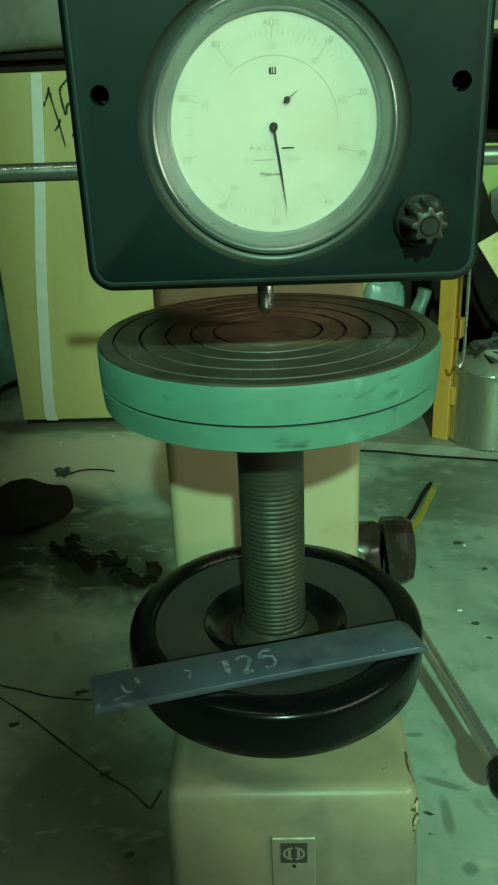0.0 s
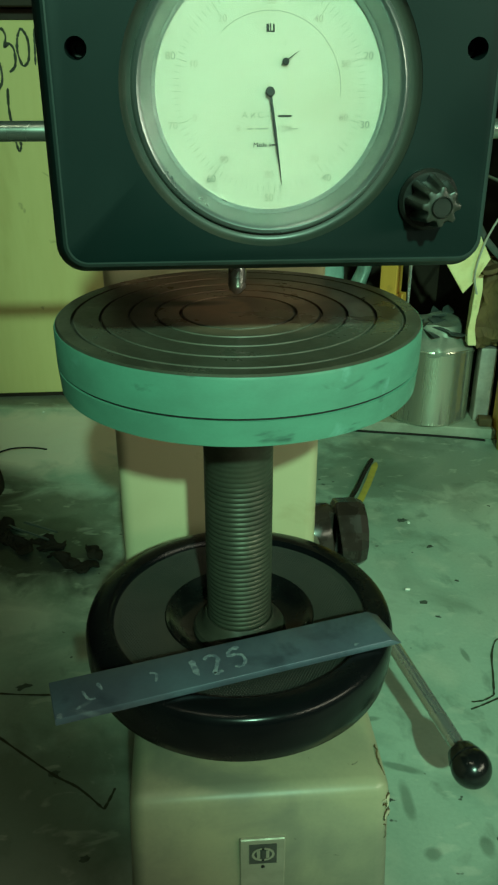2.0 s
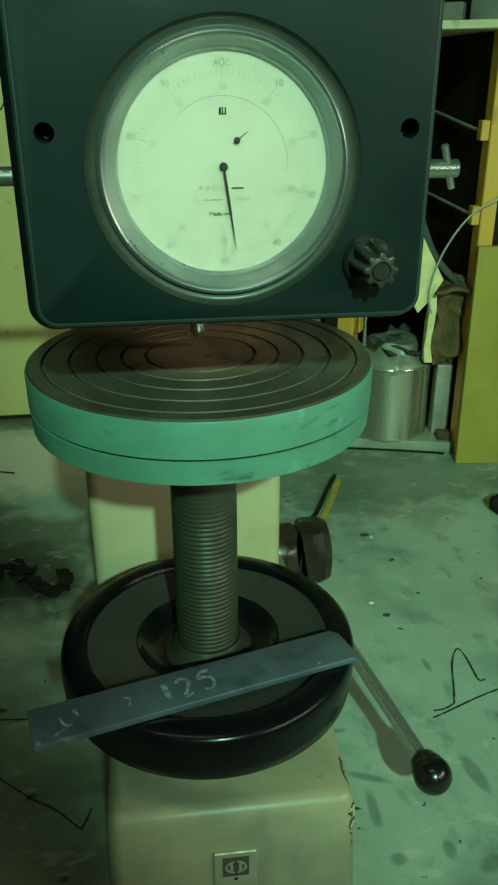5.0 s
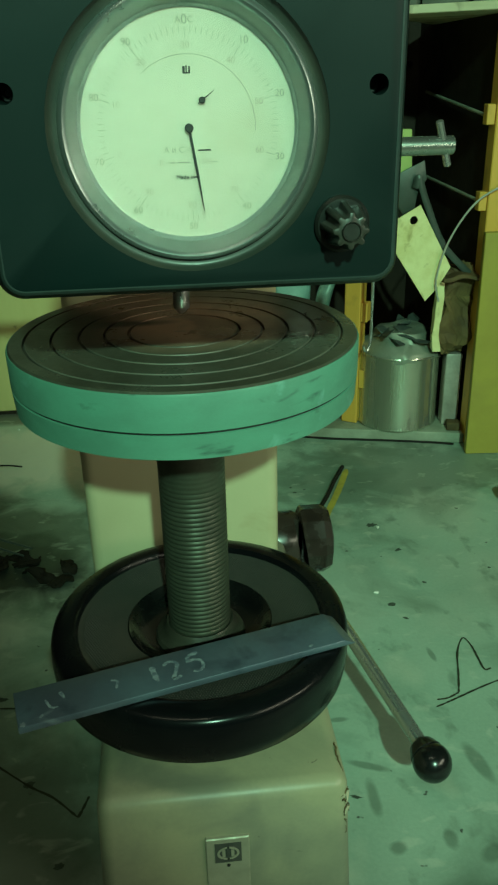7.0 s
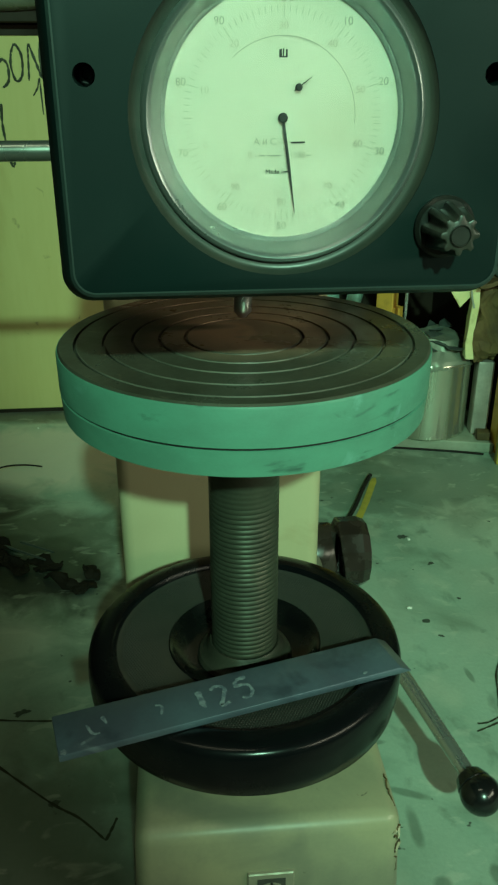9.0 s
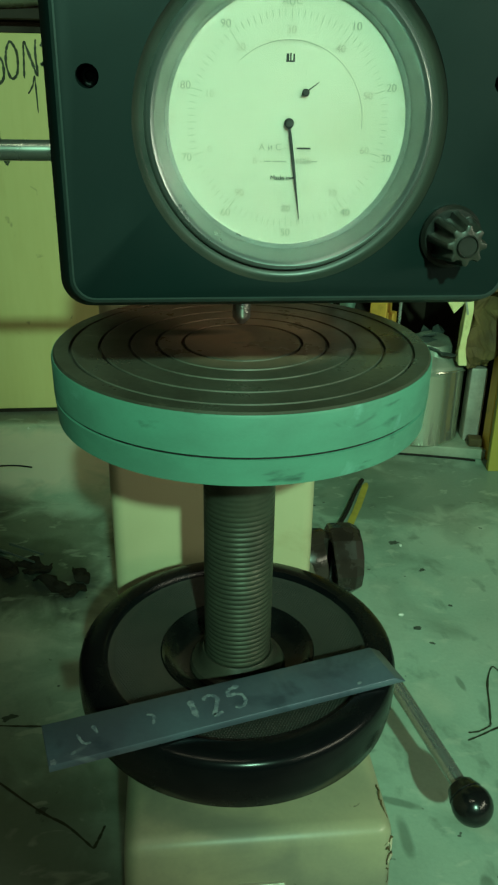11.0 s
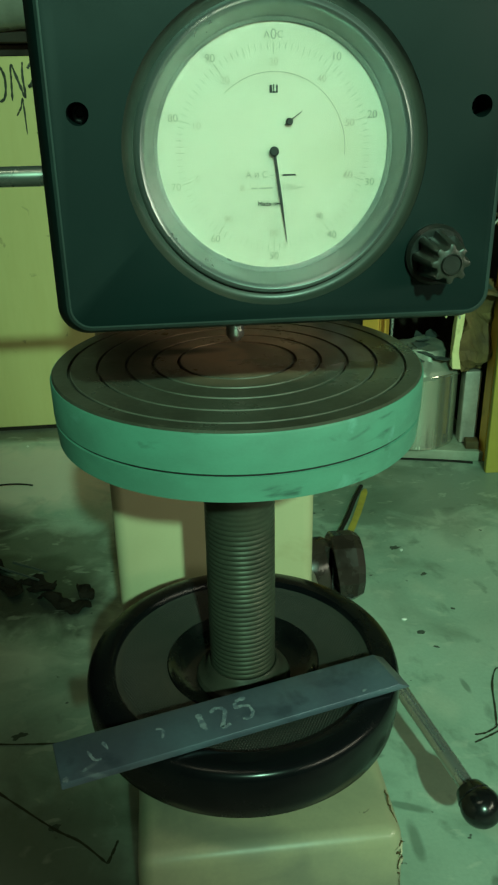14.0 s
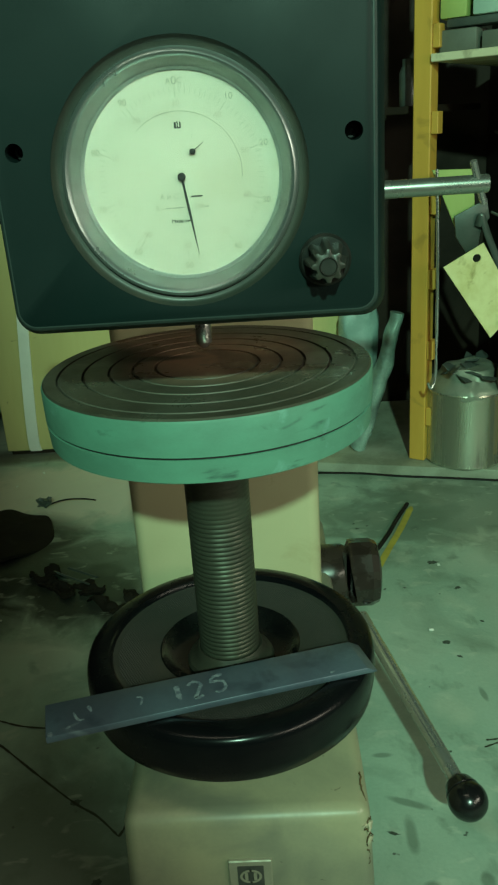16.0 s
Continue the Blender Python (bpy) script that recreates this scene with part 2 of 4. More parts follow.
def floor_material():
    """Grey-green concrete: cloudy wear, dirt smears, dark specks, two greasy spills with edges of their own, and
    painted patches of light and shade.
    """
    m = material("stained_concrete", (0.385, 0.53, 0.43), 0.55, 0, (0.24, 0.35, 0.27), 5.5, 240, 0.35, 0.9, contrast=0.7)
    nt = m.node_tree
    n, l = nt.nodes, nt.links
    b = n["Principled BSDF"]
    base = b.inputs["Base Color"].links[0].from_socket
    tc = n.new("ShaderNodeTexCoord")

    def noise_at(scale, detail, stretch=(1, 1, 1), dist=0.0):
        mp = n.new("ShaderNodeMapping")
        mp.inputs["Scale"].default_value = stretch
        mp.inputs["Rotation"].default_value = (0, 0, 0.5)
        l.new(tc.outputs["Object"], mp.inputs["Vector"])
        t = n.new("ShaderNodeTexNoise")
        t.inputs["Scale"].default_value, t.inputs["Detail"].default_value, t.inputs["Distortion"].default_value = scale, detail, dist
        l.new(mp.outputs[0], t.inputs["Vector"])
        return t.outputs["Fac"]

    def ramp(sock, lo, hi):
        r = n.new("ShaderNodeMapRange")
        r.inputs["From Min"].default_value, r.inputs["From Max"].default_value = lo, hi
        l.new(sock, r.inputs["Value"])
        return r.outputs[0]

    def over(under, fac, colour, amount):
        k = n.new("ShaderNodeMath")
        k.operation = "MULTIPLY"
        k.inputs[1].default_value = amount
        l.new(fac, k.inputs[0])
        x = n.new("ShaderNodeMix")
        x.data_type = "RGBA"
        l.new(k.outputs[0], x.inputs["Factor"]), l.new(under, x.inputs["A"])
        x.inputs["B"].default_value = (*colour, 1)
        return x.outputs["Result"]

    def ragged_patch(cx, cy, sx, sy, turn, rag):
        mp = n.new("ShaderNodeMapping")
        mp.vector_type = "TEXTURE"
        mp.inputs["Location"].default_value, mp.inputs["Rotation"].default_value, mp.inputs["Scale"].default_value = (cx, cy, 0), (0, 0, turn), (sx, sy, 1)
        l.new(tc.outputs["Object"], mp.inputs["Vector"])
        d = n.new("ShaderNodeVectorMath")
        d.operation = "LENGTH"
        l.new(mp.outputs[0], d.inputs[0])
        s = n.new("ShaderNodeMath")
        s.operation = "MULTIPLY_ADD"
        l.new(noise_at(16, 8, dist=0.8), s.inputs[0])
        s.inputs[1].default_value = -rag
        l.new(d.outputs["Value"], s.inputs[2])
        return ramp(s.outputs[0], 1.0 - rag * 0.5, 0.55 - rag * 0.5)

    c = over(base, ramp(noise_at(2.3, 4), 0.50, 0.68), (0.56, 0.54, 0.44), 0.7)
    c = over(c, ramp(noise_at(6.5, 10, (1, 1.25, 1), 0.5), 0.50, 0.70), (0.10, 0.155, 0.11), 0.8)
    c = over(c, ramp(noise_at(13, 8, (1, 1, 1), 0.2), 0.56, 0.70), (0.62, 0.66, 0.52), 0.35)
    c = over(c, ramp(noise_at(24, 8, (1.3, 1, 1), 0.3), 0.58, 0.76), (0.065, 0.10, 0.07), 0.62)
    c = over(c, ramp(noise_at(70, 2), 0.73, 0.76), (0.03, 0.035, 0.03), 0.85)
    c = over(c, ragged_patch(-0.32, 0.77, 0.36, 0.15, 0.0, 1.0), (0.74, 0.68, 0.56), 0.85)
    # a dark brown band along the cabinet's foot
    c = over(c, ragged_patch(-0.36, 0.945, 0.40, 0.045, 0.0, 0.9), (0.11, 0.10, 0.075), 0.8)
    # a lighter green patch paints in lamplight falling left of the base
    c = over(c, ragged_patch(-0.32, 0.16, 0.10, 0.20, 0.1, 0.9), (0.46, 0.66, 0.52), 0.6)
    c = over(c, ragged_patch(-0.44, 0.46, 0.27, 0.17, 0.2, 0.8), (0.012, 0.013, 0.011), 0.97)
    c = over(c, ragged_patch(-0.245, 0.43, 0.17, 0.085, -0.5, 1.1), (0.012, 0.014, 0.012), 0.95)
    c = over(c, ragged_patch(-0.22, 0.50, 0.16, 0.10, -0.3, 1.4), (0.07, 0.09, 0.06), 0.7)
    c = over(c, ragged_patch(-0.40, 0.60, 0.13, 0.10, 0.0, 0.7), (0.02, 0.017, 0.014), 0.9)
    # a darker patch paints the shadow onto the floor beside the base
    c = over(c, ragged_patch(-0.17, -0.02, 0.13, 0.17, 0.2, 1.2), (0.12, 0.16, 0.115), 0.75)
    c = over(c, ragged_patch(0.34, 0.62, 0.36, 0.13, 0.12, 1.7), (0.085, 0.12, 0.085), 0.6)
    c = over(c, ramp(noise_at(30, 8, (1, 1.8, 1), 0.6), 0.60, 0.68), (0.62, 0.66, 0.54), 0.3)
    # long soft scuffs of dirt beside the base and the lever
    for cx, cy, sx, sy, turn in ((0.146, 0.038, 0.022, 0.005, -0.4), (0.144, 0.000, 0.007, 0.024, 0.0), (0.152, -0.050, 0.010, 0.008, 0.4), (0.228, -0.064, 0.014, 0.008, 0.6), (0.198, -0.046, 0.007, 0.012, 0.0), (0.250, 0.030, 0.008, 0.026, 0.2), (0.132, 0.098, 0.012, 0.004, 0.0), (0.254, 0.180, 0.004, 0.014, 0.1)):
        c = over(c, ragged_patch(cx, cy, sx, sy, turn, 1.3), (0.055, 0.085, 0.058), 0.5)
    l.new(c, b.inputs["Base Color"])
    return m


M["floor"] = floor_material()
M["glass"] = glass_material()


def table_top_material():
    """Ground steel, red with rust towards the middle and in a smear, with a shadow and a glint painted in."""
    m = material("rusted_ground_steel", (0.115, 0.118, 0.088), 0.36, 0.2, (0.075, 0.066, 0.046), 16, 260, 0.08, 0.9)
    nt = m.node_tree
    n, l = nt.nodes, nt.links
    b = n["Principled BSDF"]
    base = b.inputs["Base Color"].links[0].from_socket
    tc, t = n.new("ShaderNodeTexCoord"), n.new("ShaderNodeTexNoise")
    t.inputs["Scale"].default_value, t.inputs["Detail"].default_value = 22, 7
    l.new(tc.outputs["Object"], t.inputs["Vector"])
    # left: a dark smear and painted shadow; right: wear with a painted glint
    for cx, cy, sx, sy, lo, hi, colour, amount in ((0.004, 0.022, 0.058, 0.062, 1.2, 0.45, (0.60, 0.36, 0.235), 0.95), (-0.045, 0.075, 0.06, 0.035, 1.2, 0.5, (0.36, 0.21, 0.13), 0.85), (-0.055, 0.020, 0.045, 0.007, 1.3, 0.6, (0.012, 0.010, 0.008), 0.9), (-0.085, 0.0, 0.04, 0.06, 1.3, 0.4, (0.035, 0.035, 0.028), 0.7), (-0.088, 0.03, 0.045, 0.04, 1.2, 0.6, (0.016, 0.014, 0.011), 0.85), (0.076, -0.004, 0.010, 0.018, 1.2, 0.5, (0.36, 0.40, 0.36), 0.7)):
        mp = n.new("ShaderNodeMapping")
        mp.vector_type = "TEXTURE"
        mp.inputs["Location"].default_value, mp.inputs["Scale"].default_value = (cx, cy, 0.4378), (sx, sy, 1)
        l.new(tc.outputs["Object"], mp.inputs["Vector"])
        d, k, r, a, x = n.new("ShaderNodeVectorMath"), n.new("ShaderNodeMath"), n.new("ShaderNodeMapRange"), n.new("ShaderNodeMath"), n.new("ShaderNodeMix")
        d.operation, k.operation, a.operation, x.data_type = "LENGTH", "MULTIPLY_ADD", "MULTIPLY", "RGBA"
        l.new(mp.outputs[0], d.inputs[0])
        l.new(t.outputs["Fac"], k.inputs[0])
        k.inputs[1].default_value = 0.9
        l.new(d.outputs["Value"], k.inputs[2])
        l.new(k.outputs[0], r.inputs["Value"])
        r.inputs["From Min"].default_value, r.inputs["From Max"].default_value = lo + 0.45, hi + 0.45
        l.new(r.outputs[0], a.inputs[0])
        a.inputs[1].default_value = amount
        l.new(a.outputs[0], x.inputs["Factor"]), l.new(base, x.inputs["A"])
        x.inputs["B"].default_value = (*colour, 1)
        base = x.outputs["Result"]
    l.new(base, b.inputs["Base Color"])
    return m


M["steel_top"] = table_top_material()


worn(M["steel_top"], (0.035, 0.030, 0.020), 20, 0.50, 0.66, 0.45)
worn(M["steel_top"], (0.20, 0.17, 0.12), 90, 0.64, 0.70, 0.4)
worn(M["green"], (0.03, 0.075, 0.06), 28, 0.64, 0.72, 0.75, (1, 1, 2.5))
worn(M["green"], (0.20, 0.46, 0.40), 45, 0.62, 0.70, 0.5)
worn(M["base_cream"], (0.20, 0.21, 0.16), 14, 0.52, 0.68, 0.7)
worn(M["base_cream"], (0.17, 0.18, 0.13), 5, 0.48, 0.66, 0.55, (1, 1, 0.6))
worn(M["slate"], (0.012, 0.027, 0.025), 10, 0.54, 0.72, 0.5)
worn(M["bar"], (0.085, 0.085, 0.115), 9, 0.45, 0.60, 0.6)
worn(M["cream"], (0.50, 0.44, 0.26), 6, 0.50, 0.68, 0.4, (1, 1, 0.4))
worn(M["base_cream"], (0.06, 0.05, 0.03), 75, 0.70, 0.74, 0.8)
worn(M["cream"], (0.42, 0.34, 0.18), 16, 0.58, 0.72, 0.6)
worn(M["ply"], (0.40, 0.31, 0.10), 5, 0.55, 0.70, 0.7, (1, 1, 0.4))
worn(M["ply"], (0.16, 0.12, 0.05), 40, 0.70, 0.76, 0.6)
worn(M["bar"], (0.05, 0.065, 0.09), 30, 0.55, 0.68, 0.8)
worn(M["bar"], (0.30, 0.36, 0.39), 55, 0.64, 0.74, 0.5, (0.5, 1, 1))
worn(M["bar"], (0.075, 0.070, 0.105), 7, 0.50, 0.62, 0.6)
worn(M["lime"], (0.30, 0.24, 0.05), 12, 0.55, 0.70, 0.7)
worn(M["ochre"], (0.30, 0.17, 0.03), 22, 0.60, 0.70, 0.5)
worn(M["tag"], (0.34, 0.28, 0.09), 40, 0.56, 0.70, 0.7)
worn(M["dialface"], (0.38, 0.35, 0.26), 30, 0.58, 0.72, 0.4)
worn(M["strip"], (0.45, 0.44, 0.34), 25, 0.60, 0.72, 0.3)
worn(M["palewood"], (0.22, 0.17, 0.09), 26, 0.55, 0.70, 0.7)


# ---- building helpers ----
def obj(name, bm, mat, smooth=True):
    me = bpy.data.meshes.new(name)
    bmesh.ops.recalc_face_normals(bm, faces=bm.faces)
    for f in bm.faces:
        f.smooth = smooth
    if smooth:
        for e in bm.edges:
            e.smooth = not (len(e.link_faces) == 2 and e.calc_face_angle(0) > 0.6)
    bm.to_mesh(me)
    bm.free()
    me.materials.append(mat)
    return new(name, me)


def part(name, bm, mat, parent, label="", smooth=True):
    ob = obj(name, bm, mat, smooth)
    ob.parent = parent
    if label:
        ob["label"] = label
    return ob


def thing(name, place=(0, 0, 0), label="", category="", group="", kind="", turn=0.0):
    ob = new(name)
    ob.empty_display_size = 0.02
    ob.matrix_world = pose(*place, 0, 0, turn)
    return tagged(ob, label, category, group, kind)


def box(x0, x1, y0, y1, z0, z1, bevel=0.0, seg=2, taper=0.0):
    bm = bmesh.new()
    bmesh.ops.create_cube(bm, size=1)
    for v in bm.verts:
        low = v.co.z < 0
        v.co = Vector(((x0 + x1) / 2 + v.co.x * (x1 - x0 + (taper if low else 0)), (y0 + y1) / 2 + v.co.y * (y1 - y0 + (taper if low else 0)), z1 if not low else z0))
    if bevel:
        bmesh.ops.bevel(bm, geom=list(bm.edges), offset=bevel, segments=seg, affect="EDGES", profile=0.5)
    return bm


def lathe(profile, seg=64, m=None, closed=False):
    """Turns (radius, height) points round z; m then moves it."""
    bm = bmesh.new()
    rings = []
    for r, h in profile:
        if r < 1e-6:
            rings.append([bm.verts.new((0, 0, h))])
        else:
            rings.append([bm.verts.new((r * math.cos(2 * math.pi * k / seg), r * math.sin(2 * math.pi * k / seg), h)) for k in range(seg)])
    pairs = list(zip(rings, rings[1:])) + ([(rings[-1], rings[0])] if closed else [])
    for a, b in pairs:
        for k in range(seg):
            j = (k + 1) % seg
            if len(a) == 1 and len(b) > 1:
                bm.faces.new((a[0], b[k], b[j]))
            elif len(b) == 1 and len(a) > 1:
                bm.faces.new((a[k], a[j], b[0]))
            elif len(a) > 1:
                bm.faces.new((a[k], a[j], b[j], b[k]))
    if m is not None:
        bmesh.ops.transform(bm, matrix=m, verts=bm.verts)
    return bm


def rod(a, b, r, r2=None, seg=20, bevel=0.0):
    a, b = Vector(a), Vector(b)
    r2 = r if r2 is None else r2
    h = (b - a).length
    c = min(bevel or r * 0.12, h * 0.2)
    m = Matrix.Translation(a) @ (b - a).to_track_quat("Z", "Y").to_matrix().to_4x4()
    return lathe([(0, 0), (r - c, 0), (r, c), (r2, h - c), (r2 - c, h), (0, h)], seg, m)


def smooth_path(points, steps=8):
    p = [Vector(q) for q in points]
    out = []
    for i in range(len(p) - 1):
        p0, p1, p2, p3 = p[max(i - 1, 0)], p[i], p[i + 1], p[min(i + 2, len(p) - 1)]
        for k in range(steps):
            t = k / steps
            out.append(0.5 * ((2 * p1) + (p2 - p0) * t + (2 * p0 - 5 * p1 + 4 * p2 - p3) * t * t + (3 * p1 - p0 - 3 * p2 + p3) * t ** 3))
    return out + [p[-1]]


def sweep(points, rx, ry=None, seg=10, taper=1.0):
    """A round or oval bar along points."""
    ry = rx if ry is None else ry
    bm = bmesh.new()
    rings = []
    for i, p in enumerate(points):
        d = (points[min(i + 1, len(points) - 1)] - points[max(i - 1, 0)]).normalized()
        u = d.cross(Vector((0, 0.02, 1))).normalized()
        w = d.cross(u)
        k = 1 + (taper - 1) * i / (len(points) - 1)
        rings.append([bm.verts.new(p + u * rx * k * math.cos(2 * math.pi * j / seg) + w * ry * k * math.sin(2 * math.pi * j / seg)) for j in range(seg)])
    for a, b in zip(rings, rings[1:]):
        for j in range(seg):
            bm.faces.new((a[j], a[(j + 1) % seg], b[(j + 1) % seg], b[j]))
    bm.faces.new(rings[0]), bm.faces.new(rings[-1])
    return bm


def ribbon(points, width, z=0.0004, seed=0, uneven=1.0):
    """A drawn stroke lying on a level surface, of uneven width."""
    rnd = random.Random(seed)
    bm = bmesh.new()
    left, right = [], []
    for i, p in enumerate(points):
        d = (points[min(i + 1, len(points) - 1)] - points[max(i - 1, 0)]).normalized()
        w = Vector((-d.y, d.x, 0)) * width * 0.5 * (1 + uneven * (0.7 * rnd.random() - 0.45)) * (0.4 if i in (0, len(points) - 1) else 1)
        left.append(bm.verts.new((p.x + w.x, p.y + w.y, z)))
        right.append(bm.verts.new((p.x - w.x, p.y - w.y, z)))
    for i in range(len(points) - 1):
        bm.faces.new((left[i], left[i + 1], right[i + 1], right[i]))
    return bm


def outline_prism(points, depth, bevel=0.0, seg=3):
    """A flat outline in x, z made thick along +y."""
    bm = bmesh.new()
    vs = [bm.verts.new((x, 0, z)) for x, z in points]
    f = bm.faces.new(vs)
    ex = bmesh.ops.extrude_face_region(bm, geom=[f])
    bmesh.ops.translate(bm, vec=(0, depth, 0), verts=[v for v in ex["geom"] if isinstance(v, bmesh.types.BMVert)])
    bmesh.ops.recalc_face_normals(bm, faces=bm.faces)
    if bevel:
        bmesh.ops.bevel(bm, geom=[e for e in bm.edges if abs(e.verts[0].co.y - e.verts[1].co.y) < 1e-6], offset=bevel, segments=seg, affect="EDGES", profile=0.5)
    return bm


def rounded(x0, x1, z0, z1, r, n=8):
    pts = []
    for cx, cz, a0 in ((x1 - r, z1 - r, 0), (x0 + r, z1 - r, 90), (x0 + r, z0 + r, 180), (x1 - r, z0 + r, 270)):
        for k in range(n + 1):
            a = radians(a0 + 90 * k / n)
            pts.append((cx + r * math.cos(a), cz + r * math.sin(a)))
    return pts


def cut(ob, *cutters):
    """Takes the shapes of the cutters out of ob."""
    tools = []
    for bm in cutters:
        me = bpy.data.meshes.new("tool")
        bmesh.ops.recalc_face_normals(bm, faces=bm.faces)
        bm.to_mesh(me)
        bm.free()
        t = new("tool", me)
        md = ob.modifiers.new("cut", "BOOLEAN")
        md.operation, md.object, md.solver = "DIFFERENCE", t, "EXACT"
        tools.append(t)
    bpy.context.view_layer.update()
    me = bpy.data.meshes.new_from_object(ob.evaluated_get(bpy.context.evaluated_depsgraph_get()))
    ob.modifiers.clear()
    ob.data = me
    for t in tools:
        bpy.data.objects.remove(t)
    return ob


def lumpy(bm, amount, scale, seed=0.0):
    for v in bm.verts:
        v.co += noise.noise_vector(v.co * scale + Vector((seed, seed * 1.7, 0))) * amount
    return bm


def lettering(text, size, mat, parent, m, name="lettering", depth=0.0002):
    cu = bpy.data.curves.new("text", "FONT")
    cu.body, cu.size, cu.align_x, cu.align_y, cu.extrude = text, size, "CENTER", "CENTER", depth
    t = new("text", cu)
    bpy.context.view_layer.update()
    me = bpy.data.meshes.new_from_object(t.evaluated_get(bpy.context.evaluated_depsgraph_get()))
    bpy.data.objects.remove(t)
    me.materials.clear()
    me.materials.append(mat)
    me.transform(m)
    ob = new(name, me)
    ob.parent = parent
    return ob


# ---- structure ----
def slab(name, x0, x1, y0, y1, z0, z1, mat, label, category):
    return tagged(obj(name, box(x0, x1, y0, y1, z0, z1), mat, False), label, category, kind="structure")


slab("floor", -2.2, 2.2, -2.4, 1.6, -0.10, 0.0, M["floor"], "stained grey-green concrete floor with oil spills and painted-in light and shade", "floor")
slab("wall_north", -2.2, 2.2, 1.42, 1.54, 0.0, 2.6, M["wall"], "dim brown plaster wall behind the shelves", "wall")
slab("wall_south", -2.2, 2.2, -2.52, -2.4, 0.0, 2.6, M["wall"], "dim brown plaster wall", "wall")
slab("wall_west", -2.32, -2.2, -2.4, 1.42, 0.0, 2.6, M["wall"], "dim brown plaster wall", "wall")
slab("wall_east", 2.2, 2.32, -2.4, 1.42, 0.0, 2.6, M["wall"], "dim brown plaster wall", "wall")
slab("ceiling", -2.32, 2.32, -2.52, 1.54, 2.6, 2.7, M["wall"], "dim plaster ceiling", "ceiling")

# ---- the hardness tester ----
tester = thing("hardness_tester", (0, 0, 0), "cream hardness tester with slate head and round green table", "tester")
TOWARD = Matrix.Rotation(radians(90), 4, "X")  # z of a turned shape points to the front (-y)

# base with soft worn edges, and the column on it
bm = box(-0.080, 0.0965, -0.098, 0.36, 0.0, 0.136, 0.011, 4, taper=0.010)
part("base", bm, M["base_cream"], tester, "worn cream enamel base box with chipped corner")
bm = box(-0.098, 0.083, 0.16, 0.345, 0.130, 0.70, 0.012, 4)
part("column", bm, M["cream"], tester, "cream enamel column")
# cracked and chipped paint round the front corner of the base
def corner(z, off=0.0):
    """A point on the rounded upright corner; off goes round it, to the front (-) or the side (+)."""
    g = 0.037 * (0.136 - z)
    a = radians(-45 + off)
    return Vector((0.0855 + g + 0.0112 * math.cos(a), -0.0870 - g + 0.0112 * math.sin(a), z))


rnd = random.Random(4)
for pts, r in (([corner(0.124, 10), corner(0.118, -12), corner(0.112, 8), corner(0.105, -14), corner(0.100, 4)], 0.0011),
               ([corner(0.124, 10), corner(0.120, 40), corner(0.114, 55)], 0.0009), ([corner(0.110, 0), corner(0.107, 32), corner(0.098, 38)], 0.0009),
               ([corner(0.099, -4), corner(0.092, 6), corner(0.085, -3)], 0.0007),
               ([Vector((0.0934, -0.060, 0.1336)), Vector((0.0918, -0.072, 0.1346)), Vector((0.0932, -0.082, 0.1330)), Vector((0.0940, -0.088, 0.1290)), corner(0.124, 10)], 0.0010)):
    way = [p + Vector((rnd.uniform(-1, 1), rnd.uniform(-1, 1), rnd.uniform(-1, 1))) * 0.0008 for p in smooth_path(pts, 4)]
    part("paint_crack", sweep(way, r * 0.7, r * 0.7, 6, 0.5), M["rust"], tester, "dark rusty crack in the paint")
for z, off, w, h in ((0.1145, 20, 0.0050, 0.0042), (0.1045, 12, 0.0038, 0.0030), (0.1200, -8, 0.0030, 0.0024)):
    bm = bmesh.new()
    bmesh.ops.create_icosphere(bm, subdivisions=2, radius=1)
    c = corner(z, off)
    bmesh.ops.transform(bm, matrix=pose(c.x, c.y, c.z, 0, 0, 45 + off) @ Matrix.Diagonal((w, 0.0009, h, 1)), verts=bm.verts)
    part("paint_chip", lumpy(bm, 0.0012, 300, z * 90), M["putty"], tester, "bare pale paint chip")

# name plate on the base
plate = part("name_plate", box(-0.007, 0.0245, -0.1022, -0.098, 0.020, 0.097, 0.0008, 1), M["plate"], tester, "cream metal name plate with a square emblem")
part("emblem", box(-0.0005, 0.0185, -0.1027, -0.1021, 0.0735, 0.0925), M["emblem"], plate, "dark square emblem with a pale oval", False)
ring = lathe([(0.0052, 0), (0.0066, 0), (0.0066, 0.0005), (0.0052, 0.0005)], 32, Matrix.Translation((0.009, -0.1027, 0.083)) @ TOWARD @ Matrix.Diagonal((1.2, 0.95, 1, 1)), True)
part("emblem_ring", ring, M["plate"], plate)
for dx in (-0.0032, 0.0032):
    part("emblem_bar", box(0.009 + dx - 0.0011, 0.009 + dx + 0.0011, -0.1032, -0.1026, 0.0795, 0.0865), M["plate"], plate, "", False)
part("emblem_bar", box(0.0082, 0.0098, -0.1032, -0.1026, 0.0755, 0.0905), M["emblem"], plate, "", False)
for x, z in ((0.009, 0.0700), (0.009, 0.026)):
    part("plate_pin", lathe([(0.0013, 0), (0.0013, 0.0006), (0, 0.0010)], 14, Matrix.Translation((x, -0.1022, z)) @ TOWARD), M["ink"], plate)

# head: body and front panel with draft, dial opening and two bolt wells
DX, DZ = 0.0062, 0.5650
part("head_body", box(-0.078, 0.094, -0.105, 0.34, 0.506, 0.705, 0.008, 3), M["slate_edge"], tester, "dark painted head casing")
PY = -0.1335
front, back = rounded(-0.0806, 0.0976, 0.4974, 0.7092, 0.0095), rounded(-0.0865, 0.1035, 0.4915, 0.715, 0.012)
